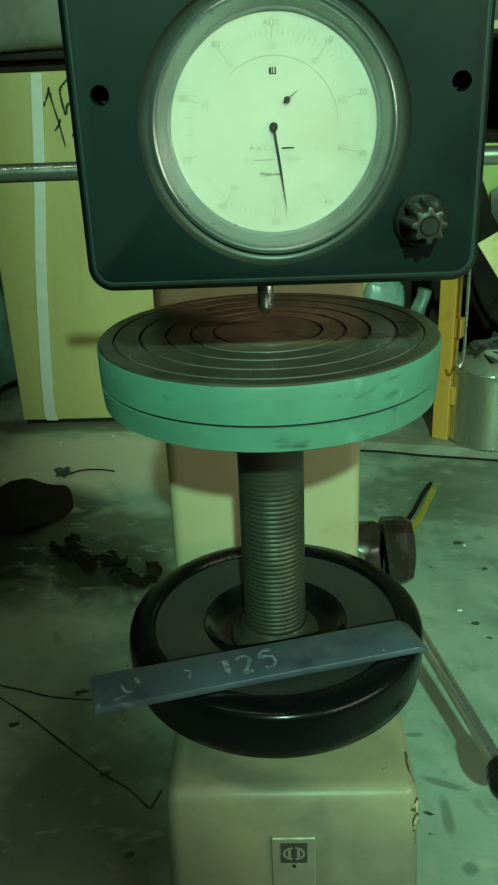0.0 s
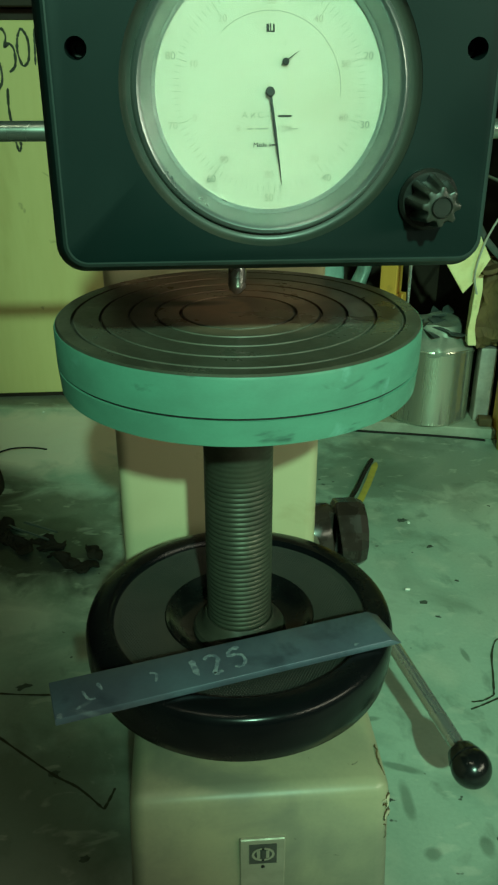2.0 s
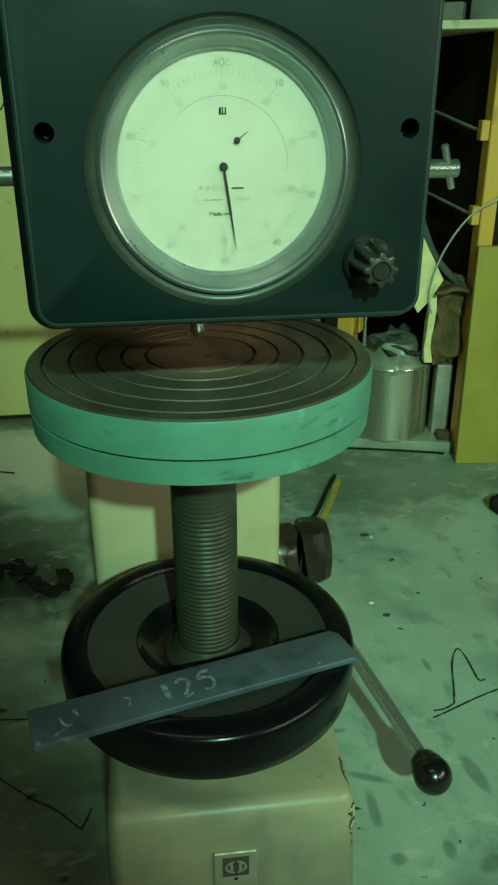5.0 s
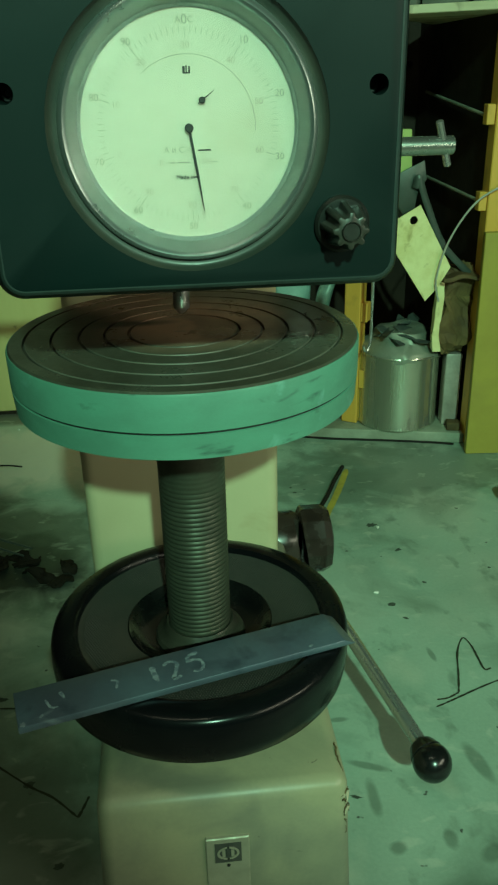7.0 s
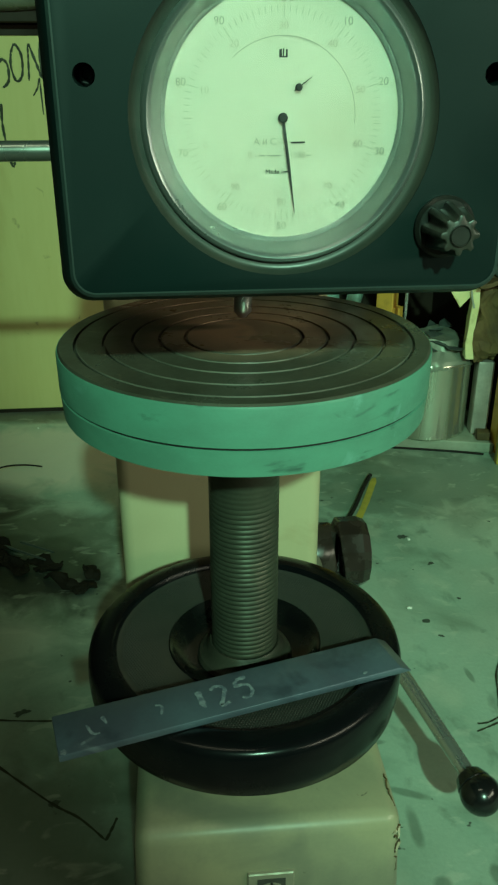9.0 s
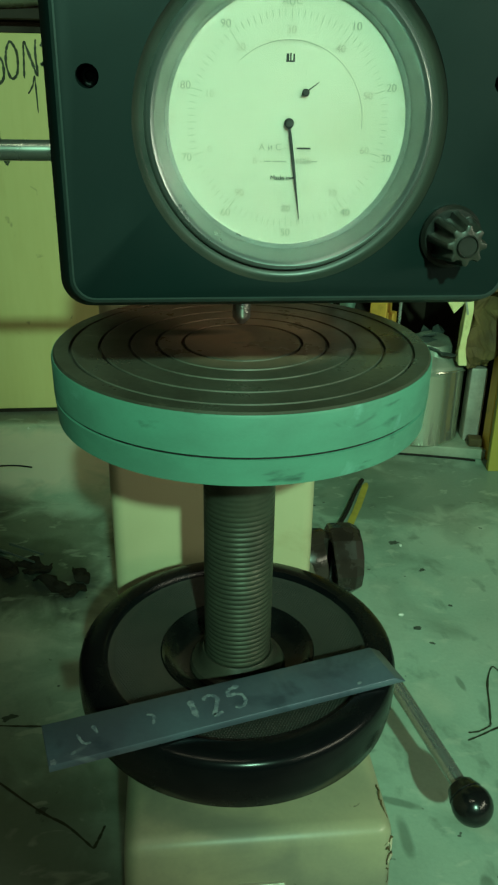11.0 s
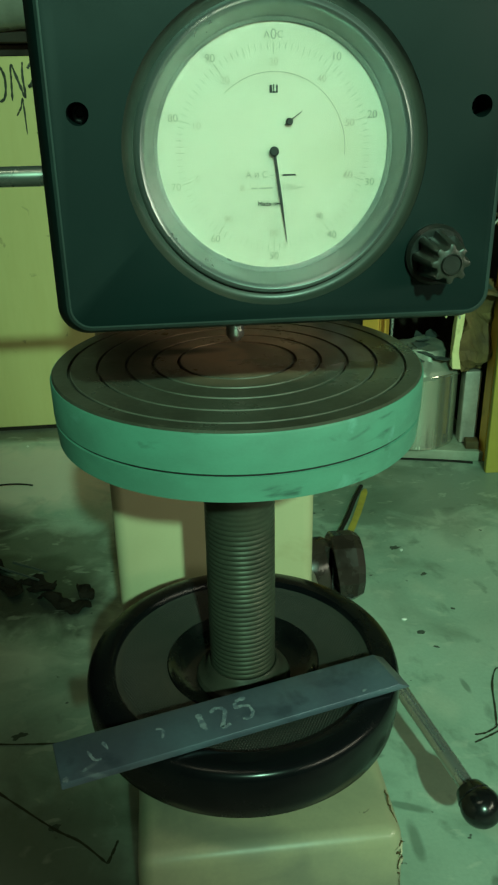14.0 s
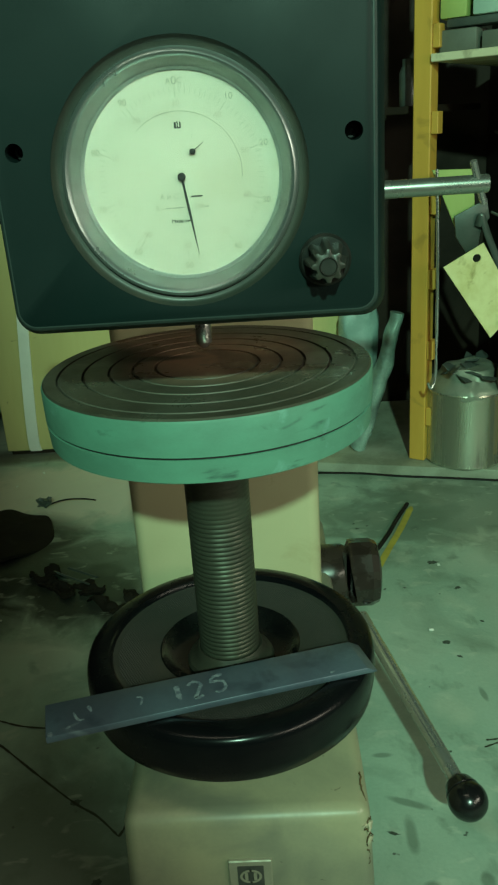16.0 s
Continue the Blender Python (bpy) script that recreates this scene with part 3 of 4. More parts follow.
bm = bmesh.new()
loops = []
for pts, y in ((rounded(-0.0793, 0.0963, 0.4988, 0.7078, 0.0085), PY), (front, PY + 0.0010), (back, PY + 0.018), (back, PY + 0.034)):
    loops.append([bm.verts.new((x, y, z)) for x, z in pts])
bm.faces.new(loops[0]), bm.faces.new(loops[-1])
for a, b in zip(loops, loops[1:]):
    for k in range(len(a)):
        bm.faces.new((a[k], a[(k + 1) % len(a)], b[(k + 1) % len(a)], b[k]))
# paler ring along the bevel, its colour standing in for a highlight
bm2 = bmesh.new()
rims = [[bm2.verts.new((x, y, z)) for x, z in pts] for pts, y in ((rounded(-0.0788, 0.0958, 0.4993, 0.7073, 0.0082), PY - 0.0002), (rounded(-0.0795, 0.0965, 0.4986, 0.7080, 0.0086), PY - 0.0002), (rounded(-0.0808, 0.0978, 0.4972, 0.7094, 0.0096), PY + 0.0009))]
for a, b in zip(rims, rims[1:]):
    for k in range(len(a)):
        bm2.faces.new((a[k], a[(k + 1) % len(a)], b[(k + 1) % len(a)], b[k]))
part("panel_edge", bm2, M["slate_glint"], tester, "paler edge of the panel with its highlight painted in")
panel = part("front_panel", bm, M["slate"], tester, "slate-grey painted front panel with rounded corners")
tools = [lathe([(0, 0.0), (0.0600, 0.0), (0.0600, 0.05), (0, 0.05)], 72, Matrix.Translation((DX, PY + 0.014, DZ)) @ TOWARD)]
for x in (-0.0690, 0.0870):
    tools.append(lathe([(0, 0), (0.0042, 0), (0.0042, 0.04), (0, 0.04)], 28, Matrix.Translation((x, PY + 0.016, 0.5805)) @ TOWARD))
cut(panel, *tools)
for x in (-0.0690, 0.0870):
    part("bolt", lathe([(0.0036, 0), (0.0036, 0.003), (0.0030, 0.0036), (0.0018, 0.0036), (0.0016, 0.0020), (0, 0.0020)], 24, Matrix.Translation((x, PY + 0.0159, 0.5805)) @ TOWARD), M["slate_edge"], tester, "sunken steel bolt")

# dial
dial = part("dial", lathe([(0, 0), (0.0490, 0), (0.0490, 0.0012), (0, 0.0012)], 72, Matrix.Translation((DX, PY + 0.0117, DZ)) @ TOWARD), M["dialface"], tester, "white dial face with black and faded red scales")
FY = PY + 0.0105
bez = [(0.0556, -0.0120), (0.0558, -0.0044), (0.0553, -0.0026), (0.0546, -0.0010), (0.0539, 0.0000), (0.0531, 0.0004), (0.0522, -0.0001), (0.0512, -0.0017), (0.0498, -0.0044), (0.0482, -0.0072), (0.0471, -0.0090), (0.0463, -0.0098), (0.0463, -0.0120)]
part("bezel", lathe(bez, 128, Matrix.Translation((DX, PY, DZ)) @ TOWARD, True), M["chrome"], tester, "polished chrome bezel")
cove = [(0.0602, -0.0001), (0.0598, -0.0008), (0.0593, -0.0022), (0.0584, -0.0034), (0.0572, -0.0040), (0.0554, -0.0041), (0.0554, -0.0110), (0.0599, -0.0110), (0.0599, -0.0020)]
part("dial_recess", lathe(cove, 128, Matrix.Translation((DX, PY, DZ)) @ TOWARD, True), M["cove"], tester, "dished grey recess round the bezel")
glass = part("dial_glass", lathe([(0, -0.0078), (0.0490, -0.0078), (0.0490, -0.0073), (0, -0.0073)], 64, Matrix.Translation((DX, PY, DZ)) @ TOWARD), M["glass"], tester, "clear dial glass")
glass.visible_shadow = False

R = 0.0467


def on_dial(r, deg, lift=0.0003):
    a = radians(deg)
    return Vector((DX + r * R * math.sin(a), FY - lift, DZ + r * R * math.cos(a)))


bm = bmesh.new()
for k in range(100):
    deg = 3.6 * k
    r1 = 0.748 if k % 10 == 0 else (0.768 if k % 5 == 0 else 0.788)
    w = 0.00013
    a, b = on_dial(r1, deg), on_dial(0.838, deg)
    s = Vector((math.cos(radians(deg)), 0, -math.sin(radians(deg)))) * w
    vs = [bm.verts.new(p) for p in (a - s, a + s, b + s, b - s)]
    bm.faces.new(vs)
part("scale_marks", bm, M["grey_ink"], dial, "fine scale marks", False)
UP = Matrix.Rotation(radians(90), 4, "X")
for k in range(10):
    lettering(str(10 * k) if k else "0", 0.0041 if k else 0.0052, M["grey_ink"], dial, Matrix.Translation(on_dial(0.893, 36 * k)) @ UP, "numeral")
    lettering(str((30 + 10 * k) % 100), 0.0038, M["red_ink"], dial, Matrix.Translation(on_dial(0.69, 36 * k)) @ UP, "red_numeral")
for s, deg in (("A", -3.6), ("C", 3.6)):
    lettering(s, 0.0036, M["grey_ink"], dial, Matrix.Translation(on_dial(0.893, deg)) @ UP, "letter")
bm = bmesh.new()
prev = None
for k in range(49):
    deg = -42 + 136 * k / 48
    pair = [bm.verts.new(on_dial(0.617, deg)), bm.verts.new(on_dial(0.623, deg))]
    if prev:
        bm.faces.new((prev[0], prev[1], pair[1], pair[0]))
    prev = pair
part("scale_arc", bm, M["grey_ink"], dial, "thin printed arc", False)


def flat(x0, x1, z0, z1, mat, name="printed_bar"):
    """A printed bar on the dial, in parts of its radius from the middle."""
    bm = bmesh.new()
    bm.faces.new([bm.verts.new((DX + x * R, FY - 0.0003, DZ + z * R)) for x, z in ((x0, z0), (x1, z0), (x1, z1), (x0, z1))])
    part(name, bm, mat, dial, "", False)


flat(-0.035, -0.012, 0.46, 0.52, M["ink"], "maker_mark")
flat(-0.035, 0.035, 0.458, 0.470, M["ink"], "maker_mark")
flat(0.020, 0.035, 0.46, 0.52, M["ink"], "maker_mark")
flat(-0.006, 0.006, 0.47, 0.525, M["ink"], "maker_mark")
lettering("A и C -", 0.0036, M["grey_ink"], dial, Matrix.Translation((DX - 0.125 * R, FY - 0.0003, DZ - 0.19 * R)) @ UP)
flat(0.075, 0.195, -0.205, -0.190, M["ink"])
lettering("B -", 0.0034, M["red_ink"], dial, Matrix.Translation((DX - 0.255 * R, FY - 0.0003, DZ - 0.30 * R)) @ UP)
flat(-0.200, -0.145, -0.308, -0.296, M["grey_ink"])
flat(-0.125, -0.010, -0.308, -0.296, M["grey_ink"])
lettering("1588", 0.0032, M["red_ink"], dial, Matrix.Translation((DX + 0.135 * R, FY - 0.0003, DZ - 0.30 * R)) @ UP)
flat(0.205, 0.255, -0.308, -0.297, M["grey_ink"])
lettering("Made in", 0.0026, M["ink"], dial, Matrix.Translation((DX - 0.055 * R, FY - 0.0003, DZ - 0.435 * R)) @ UP)
flat(0.022, 0.080, -0.442, -0.430, M["ink"])
flat(0.128, 0.134, 0.36, 0.40, M["grey_ink"])


def needle(base, deg, length, w0, w1, tail, hub, name):
    bm = bmesh.new()
    a = radians(deg)
    d, s = Vector((math.sin(a), 0, math.cos(a))), Vector((math.cos(a), 0, -math.sin(a)))
    lo = [base - d * tail - s * w0, base - d * tail + s * w0, base + d * length * 0.45 + s * w0 * 1.15, base + d * length + s * w1, base + d * length - s * w1, base + d * length * 0.45 - s * w0 * 1.15]
    f = bm.faces.new([bm.verts.new(p) for p in lo])
    ex = bmesh.ops.extrude_face_region(bm, geom=[f])
    bmesh.ops.translate(bm, vec=(0, -0.0004, 0), verts=[v for v in ex["geom"] if isinstance(v, bmesh.types.BMVert)])
    p = part(name, bm, M["ink"], dial, "", False)
    part("hub", lathe([(0, 0), (hub, 0), (hub, 0.0009), (hub * 0.7, 0.0013), (0, 0.0013)], 24, Matrix.Translation(base) @ TOWARD), M["ink"], p)


needle(Vector((DX, FY - 0.0012, DZ)), 171.6, 0.79 * R, 0.00055, 0.00008, 0.001, 0.0019, "pointer")
needle(Vector((DX + 0.131 * R, FY - 0.0009, DZ + 0.235 * R)), 54, 0.135 * R, 0.00018, 0.00010, 0.0022, 0.0014, "small_pointer")

# adjusting knob on the panel: a disc behind a fluted grip
KX, KZ = 0.0722, 0.5237
knob = part("knob", lathe([(0, -0.001), (0.0124, -0.001), (0.0125, 0.002), (0.0112, 0.0035), (0, 0.0045)], 40, Matrix.Translation((KX, PY, KZ)) @ TOWARD), M["knob"], tester, "fluted dark bakelite adjusting knob")
pts = []
for k in range(96):
    a = 2 * math.pi * k / 96
    c = math.cos(8 * a)
    r = 0.0094 + 0.0013 * max(-1, min(1, 1.6 * c))
    pts.append((r * math.cos(a), r * math.sin(a)))
bm = outline_prism(pts, 0.018, 0.0008, 2)
for v in bm.verts:
    k = 0.73 + 0.27 * v.co.y / 0.018  # the grip narrows towards its front
    v.co.x, v.co.z = v.co.x * k, v.co.z * k
bmesh.ops.transform(bm, matrix=Matrix.Translation((KX, PY - 0.0215, KZ)), verts=bm.verts)
part("grip", bm, M["knob_grip"], knob)
part("cap", lathe([(0.0040, 0), (0.0043, 0.0008), (0.0039, 0.0012), (0.0035, 0.0006), (0, 0.0006)], 32, Matrix.Translation((KX, PY - 0.0214, KZ)) @ TOWARD), M["knob"], knob)

# indenter
part("indenter", lathe([(0, 0.4485), (0.0022, 0.449), (0.0050, 0.4525), (0.0054, 0.454), (0.0054, 0.466), (0.0050, 0.467), (0.0050, 0.476), (0.0068, 0.478), (0.0068, 0.51), (0, 0.51)], 28), M["steel"], tester, "polished steel indenter")

# table: green edge, grooved steel top
TZ = 0.4378
ROUND = Matrix.Translation((0.0006, 0, 0)) @ Matrix.Diagonal((0.981, 0.981, 1, 1))
prof = [(0, 0.3968), (0.108, 0.3968), (0.1118, 0.3988), (0.1128, 0.4128), (0.1112, 0.4133), (0.1112, 0.4144), (0.1130, 0.4149), (0.1132, TZ - 0.0028), (0.1126, TZ - 0.0012), (0.1085, TZ - 0.0012), (0.1085, TZ - 0.004), (0, TZ - 0.004)]
table = part("table", lathe(prof, 128, ROUND), M["green"], tester, "round table with green painted edge and scribed seam")
part("seam", lathe([(0.1100, 0.4133), (0.1118, 0.4133), (0.1118, 0.4144), (0.1100, 0.4144)], 96, ROUND, True), M["ink"], table)
top = [(0, TZ), (0.0355, TZ)]
for r in (0.036, 0.0515, 0.0675, 0.0850, 0.1020):
    top += [(r - 0.0010, TZ), (r - 0.0007, TZ - 0.0022), (r + 0.0007, TZ - 0.0022), (r + 0.0010, TZ)]
top += [(0.1112, TZ), (0.1122, TZ - 0.0010), (0.1122, TZ - 0.0028), (0, TZ - 0.0028)]
part("table_top", lathe(top, 160, ROUND), M["steel_top"], tester, "rust-stained ground steel top with ring grooves")

# pale rings put the light caught by the groove edges into colour
for r in (0.036, 0.0515, 0.0675, 0.0850, 0.1020):
    edge = [(r - 0.0013, TZ + 0.0001), (r - 0.0009, TZ + 0.0001), (r - 0.0006, TZ - 0.0006), (r - 0.0011, TZ - 0.0006)]
    part("groove_edge", lathe(edge, 160, ROUND, True), M["groove"], table, "pale edge of a ring groove, painted as if catching light")

# elevating screw with thread, collar
prof = [(0, 0.19)]
z, pitch = 0.193, 0.0037
while z < 0.381:
    k = 1.0 - 0.8 * max(0.0, min(1.0, (z - 0.315) / 0.03))  # thread relief fades out towards the upper turns
    prof += [(0.0233 - 0.0007 * k, z), (0.0233 - 0.0002 * k, z + 0.0008), (0.0233, z + 0.0013), (0.0233, z + 0.0022), (0.0233 - 0.0002 * k, z + 0.0027)]
    z += pitch
prof += [(0.0219, z), (0.0235, z + 0.002), (0.0235, 0.3997), (0, 0.3997)]
part("screw", lathe(prof, 72), M["screw"], tester, "oiled steel elevating screw")
part("screw_collar", lathe([(0.0236, 0.198), (0.0236, 0.2122), (0.0248, 0.2126), (0.0258, 0.2112), (0.0270, 0.2080), (0.0290, 0.2048), (0.0325, 0.2030), (0.0350, 0.198)], 64, None, True), M["collar"], tester, "dull steel collar")

# handwheel
wheel = part("handwheel", lathe([(0.0985, 0.1750), (0.1066, 0.1756), (0.1097, 0.1790), (0.1112, 0.1880), (0.1118, 0.1990), (0.1114, 0.2075), (0.1100, 0.2122), (0.1072, 0.2147), (0.1030, 0.2158), (0.0970, 0.2166), (0.0935, 0.2160), (0.0918, 0.2140), (0.0910, 0.2105), (0.0910, 0.1830)], 128, None, True), M["rim"], tester, "black plastic handwheel rim")
part("dish", lathe([(0.0535, 0.2040), (0.0535, 0.2105), (0.0550, 0.2114), (0.0890, 0.2106), (0.0912, 0.2118), (0.0912, 0.2040)], 96, None, True), M["dish"], wheel, "grey annular plate with dimpled grip texture")
part("hub_bowl", lathe([(0.034, 0.2000), (0.038, 0.2010), (0.046, 0.2045), (0.0510, 0.2100), (0.0536, 0.2120), (0.0546, 0.2112), (0.0546, 0.1960), (0.034, 0.1960)], 96, None, True), M["bowl"], wheel, "black bowl-shaped hub")
bm = bmesh.new()
for i in range(-90, 91):
    for j in range(-50, 51):
        x, y = i * 0.0020 + (j % 2) * 0.0010, j * 0.0018
        r = math.hypot(x, y)
        if 0.0600 < r < 0.0870 and y < 0.089:
            h, w = 0.2117, 0.00062
            tip = bm.verts.new((x, y, h - 0.0002 + 0.0003))
            c = [bm.verts.new((x + dx * w, y + dy * w, 0.2108)) for dx, dy in ((1, 0), (0, 1), (-1, 0), (0, -1))]
            for k in range(4):
                bm.faces.new((c[k], c[(k + 1) % 4], tip))
tagged(part("grip_texture", bm, M["dish"], wheel, "fine dimpled grip texture", False), kind="stuff")
part("wheel_bearing", lathe([(0, 0.130), (0.052, 0.130), (0.052, 0.140), (0.050, 0.146), (0.048, 0.1965), (0, 0.1965)], 64), M["black"], tester)
part("pin", rod((0.0455, -0.0150, 0.2055), (0.0475, -0.0185, 0.2115), 0.0016), M["steel"], wheel, "small bright pin")

# slotted cap on the column's side, lever and ball
side = Matrix.Translation((0.0, 0.25, 0.118)) @ Matrix.Rotation(radians(90), 4, "Y")
neck = part("cap_neck", lathe([(0, 0.080), (0.031, 0.080), (0.0325, 0.084), (0.0325, 0.110), (0.027, 0.119), (0, 0.119)], 48, side), M["brown"], tester, "brown bakelite neck")
capp = part("side_cap", lathe([(0, 0.115), (0.030, 0.115), (0.0365, 0.118), (0.0372, 0.121), (0.0372, 0.141), (0.0335, 0.149), (0.022, 0.152), (0, 0.152)], 12, side), M["brown"], tester, "faceted brown bakelite cap with a slot", False)
slot = box(0.1135, 0.1210, 0.195, 0.242, 0.098, 0.150, 0.001, 1)
bmesh.ops.rotate(slot, cent=(0.117, 0.22, 0.118), matrix=Matrix.Rotation(radians(-8), 3, "Y"), verts=slot.verts)
cut(neck, slot.copy())
cut(capp, slot, rod((0.1300, 0.195, 0.0905), (0.1380, 0.240, 0.1000), 0.0042))
# dark disc in place of the shaded hole in the cap
near = Matrix.Translation((0.1330, 0.25, 0.118)) @ Matrix.Rotation(radians(121), 4, "X")
socket = part("hole_disc", lathe([(0, 0.0350), (0.0046, 0.0350), (0.0046, 0.0366), (0.0038, 0.0372), (0.0032, 0.0358), (0, 0.0356)], 24, near), M["ink"], capp, "dark disc standing in for a hole in the cap")
lever = part("lever", rod((0.124, 0.188, 0.103), (0.1832, -0.018, 0.065), 0.0067), M["steel"], tester, "steel operating lever")
tip = Vector((0.1845, -0.0235, 0.0635))
way = (tip - Vector((0.124, 0.188, 0.103))).normalized()
bm = bmesh.new()
bmesh.ops.create_uvsphere(bm, u_segments=40, v_segments=24, radius=0.0164)
bmesh.ops.translate(bm, vec=tip, verts=bm.verts)
part("ball", bm, M["black"], lever, "glossy black ball knob")
part("ball_neck", rod(tip - way * 0.0185, tip - way * 0.008, 0.0112, 0.0145), M["black"], lever)

# cross rod through the column with a T end
cross = part("cross_rod", rod((-0.25, 0.21, 0.5262), (0.2425, 0.21, 0.5262), 0.0078, seg=32), M["rod"], tester, "dull bright steel cross rod")
part("t_pin", rod((0.2265, 0.203, 0.5460), (0.2395, 0.2125, 0.5095), 0.0032), M["steel"], cross)
part("rod_bracket", box(0.100, 0.118, 0.215, 0.232, 0.498, 0.540, 0.003, 2), M["steel"], cross)

# ---- marked bar lying on the handwheel ----
bar = thing("steel_bar", (0, 0, 0), "blue-grey steel bar with chalked figures lying across the handwheel", "bar")
A, B = Vector((-0.1215, -0.0930, 0.2168)), Vector((0.1005, -0.0352, 0.2168))
along = (B - A).normalized()
turn = math.degrees(math.atan2(along.y, along.x))
L = (B - A).length + 0.004
BM = Matrix.Translation(A) @ Matrix.Rotation(radians(turn), 4, "Z")
bm = box(0, L, -0.0168, 0.0168, 0.0, 0.0052, 0.0006, 2)
for v in bm.verts:
    if v.co.x > L - 0.002:  # sawn end, cut at a slant
        v.co.x -= v.co.z * 1.7 + max(0, v.co.y) * 0.12
bmesh.ops.transform(bm, matrix=BM, verts=bm.verts)
part("blank", bm, M["bar"], bar)


def chalk(points, w, seed):
    bm = ribbon(smooth_path([(x, y, 0) for x, y in points], 5), w * 1.25, 0.0055, seed, 0.9)
    bmesh.ops.transform(bm, matrix=BM, verts=bm.verts)
    part("chalk_stroke", bm, M["chalk"], bar, "white chalk stroke", False)


def arc(cx, cy, r, a0, a1, n=9, sy=1.0):
    return [(cx + r * math.cos(radians(a0 + (a1 - a0) * k / n)), cy + r * sy * math.sin(radians(a0 + (a1 - a0) * k / n))) for k in range(n + 1)]


chalk([(0.0905, 0.0070), (0.0907, -0.0010), (0.0912, -0.0085)], 0.0034, 1)
chalk(arc(0.1030, 0.0030, 0.0045, 160, -40) + [(0.1035, -0.0060), (0.1010, -0.0095)], 0.0022, 2)
chalk([(0.1010, -0.0098), (0.1045, -0.0100), (0.1075, -0.0085)], 0.0026, 3)
chalk([(0.1165, 0.0085), (0.1200, 0.0092), (0.1240, 0.0098)], 0.0028, 4)
chalk([(0.1160, 0.0080), (0.1152, 0.0030), (0.1190, 0.0035), (0.1235, 0.0015), (0.1240, -0.0045), (0.1205, -0.0085), (0.1160, -0.0075)], 0.0020, 5)
chalk([(0.0290, 0.0060), (0.0310, -0.0010)], 0.0022, 6)
chalk([(0.0190, 0.0020), (0.0215, -0.0060), (0.0260, -0.0070)], 0.0018, 7)
chalk([(0.0620, 0.0040), (0.0660, 0.0020), (0.0640, -0.0050)], 0.0016, 8)
chalk([(0.0012, -0.0150), (0.0050, -0.0150)], 0.0036, 9)
chalk([(0.0130, -0.0125), (0.0165, -0.0110)], 0.0020, 10)
chalk([(0.1980, -0.0140), (0.2020, -0.0125)], 0.0016, 11)

# ---- left: yellow cabinet, strip, sheet above ----
CY = 0.957
cabinet = thing("cabinet", (0, 0, 0), "yellow painted board cabinet with marker figures, standing against the wall", "cabinet")
# dark filler that stands for the shade under the cabinet
part("gap_strip", box(-0.486, 0.180, CY + 0.006, 1.38, 0.0, 0.0115), M["darkwood"], cabinet, "dark strip for the shaded gap under the cabinet", False)
part("front_board", box(-0.492, 0.186, CY, CY + 0.018, 0.009, 0.634, 0.0015, 1), M["ply"], cabinet)
part("side_board", box(-0.492, -0.474, CY + 0.0185, 1.40, 0.012, 0.634, 0.0015, 1), M["ply"], cabinet)
part("side_board", box(0.168, 0.186, CY + 0.0185, 1.40, 0.012, 0.634, 0.0015, 1), M["ply"], cabinet)
# coloured near-black to stand for the shaded gap above the cabinet
part("top_board", box(-0.497, 0.190, CY + 0.03, 1.40, 0.6345, 0.652, 0.0015, 1), M["darkwood"], cabinet, "top board, coloured dark for the shaded gap above the cabinet")
pts = smooth_path([(-0.433, 0, 0.009), (-0.436, 0, 0.03), (-0.431, 0, 0.12), (-0.415, 0, 0.30), (-0.395, 0, 0.46), (-0.377, 0, 0.632)], 6)
bm = bmesh.new()
rows = []
for p in pts:
    w = 0.0112 - 0.003 * p.z
    rows.append([bm.verts.new((p.x - w, CY - 0.004, p.z)), bm.verts.new((p.x + w, CY - 0.004, p.z)), bm.verts.new((p.x + w, CY - 0.0005, p.z)), bm.verts.new((p.x - w, CY - 0.0005, p.z))])
for a, b in zip(rows, rows[1:]):
    for k in range(4):
        bm.faces.new((a[k], a[(k + 1) % 4], b[(k + 1) % 4], b[k]))
bm.faces.new(rows[0]), bm.faces.new(rows[-1])
part("strip", bm, M["strip"], cabinet, "white plastic edging strip", False)


def scrawl(points, w=0.0042, mat="grey_ink", seed=1):
    bm = ribbon(smooth_path([(x, z, 0) for x, z in points], 6), w, 0.0, seed)
    bmesh.ops.transform(bm, matrix=Matrix.Translation((0, CY - 0.0006, 0)) @ UP, verts=bm.verts)
    part("marker_stroke", bm, M[mat], cabinet, "thin dark marker stroke", False)


M["dirt"] = material("dark_dirt", (0.045, 0.062, 0.045), 0.8, 0, (0.09, 0.12, 0.09), 120, 600, 0.1, 0.9)
M["marker"] = material("dark_marker", (0.035, 0.040, 0.022), 0.7, bump=0)
scrawl([(-0.378, 0.588), (-0.372, 0.582), (-0.362, 0.601), (-0.360, 0.608), (-0.357, 0.588), (-0.350, 0.555), (-0.343, 0.514)], mat="marker")
scrawl([(-0.358, 0.541), (-0.351, 0.549), (-0.346, 0.560)], mat="marker", seed=2)
scrawl([(-0.322, 0.624), (-0.332, 0.616), (-0.341, 0.605), (-0.340, 0.585), (-0.336, 0.566), (-0.332, 0.580), (-0.324, 0.583), (-0.317, 0.566), (-0.318, 0.545), (-0.329, 0.531)], mat="marker", seed=3)
scrawl([(-0.315, 0.617), (-0.309, 0.622), (-0.304, 0.612), (-0.307, 0.596), (-0.300, 0.601), (-0.293, 0.592), (-0.294, 0.570), (-0.304, 0.560)], mat="marker", seed=4)
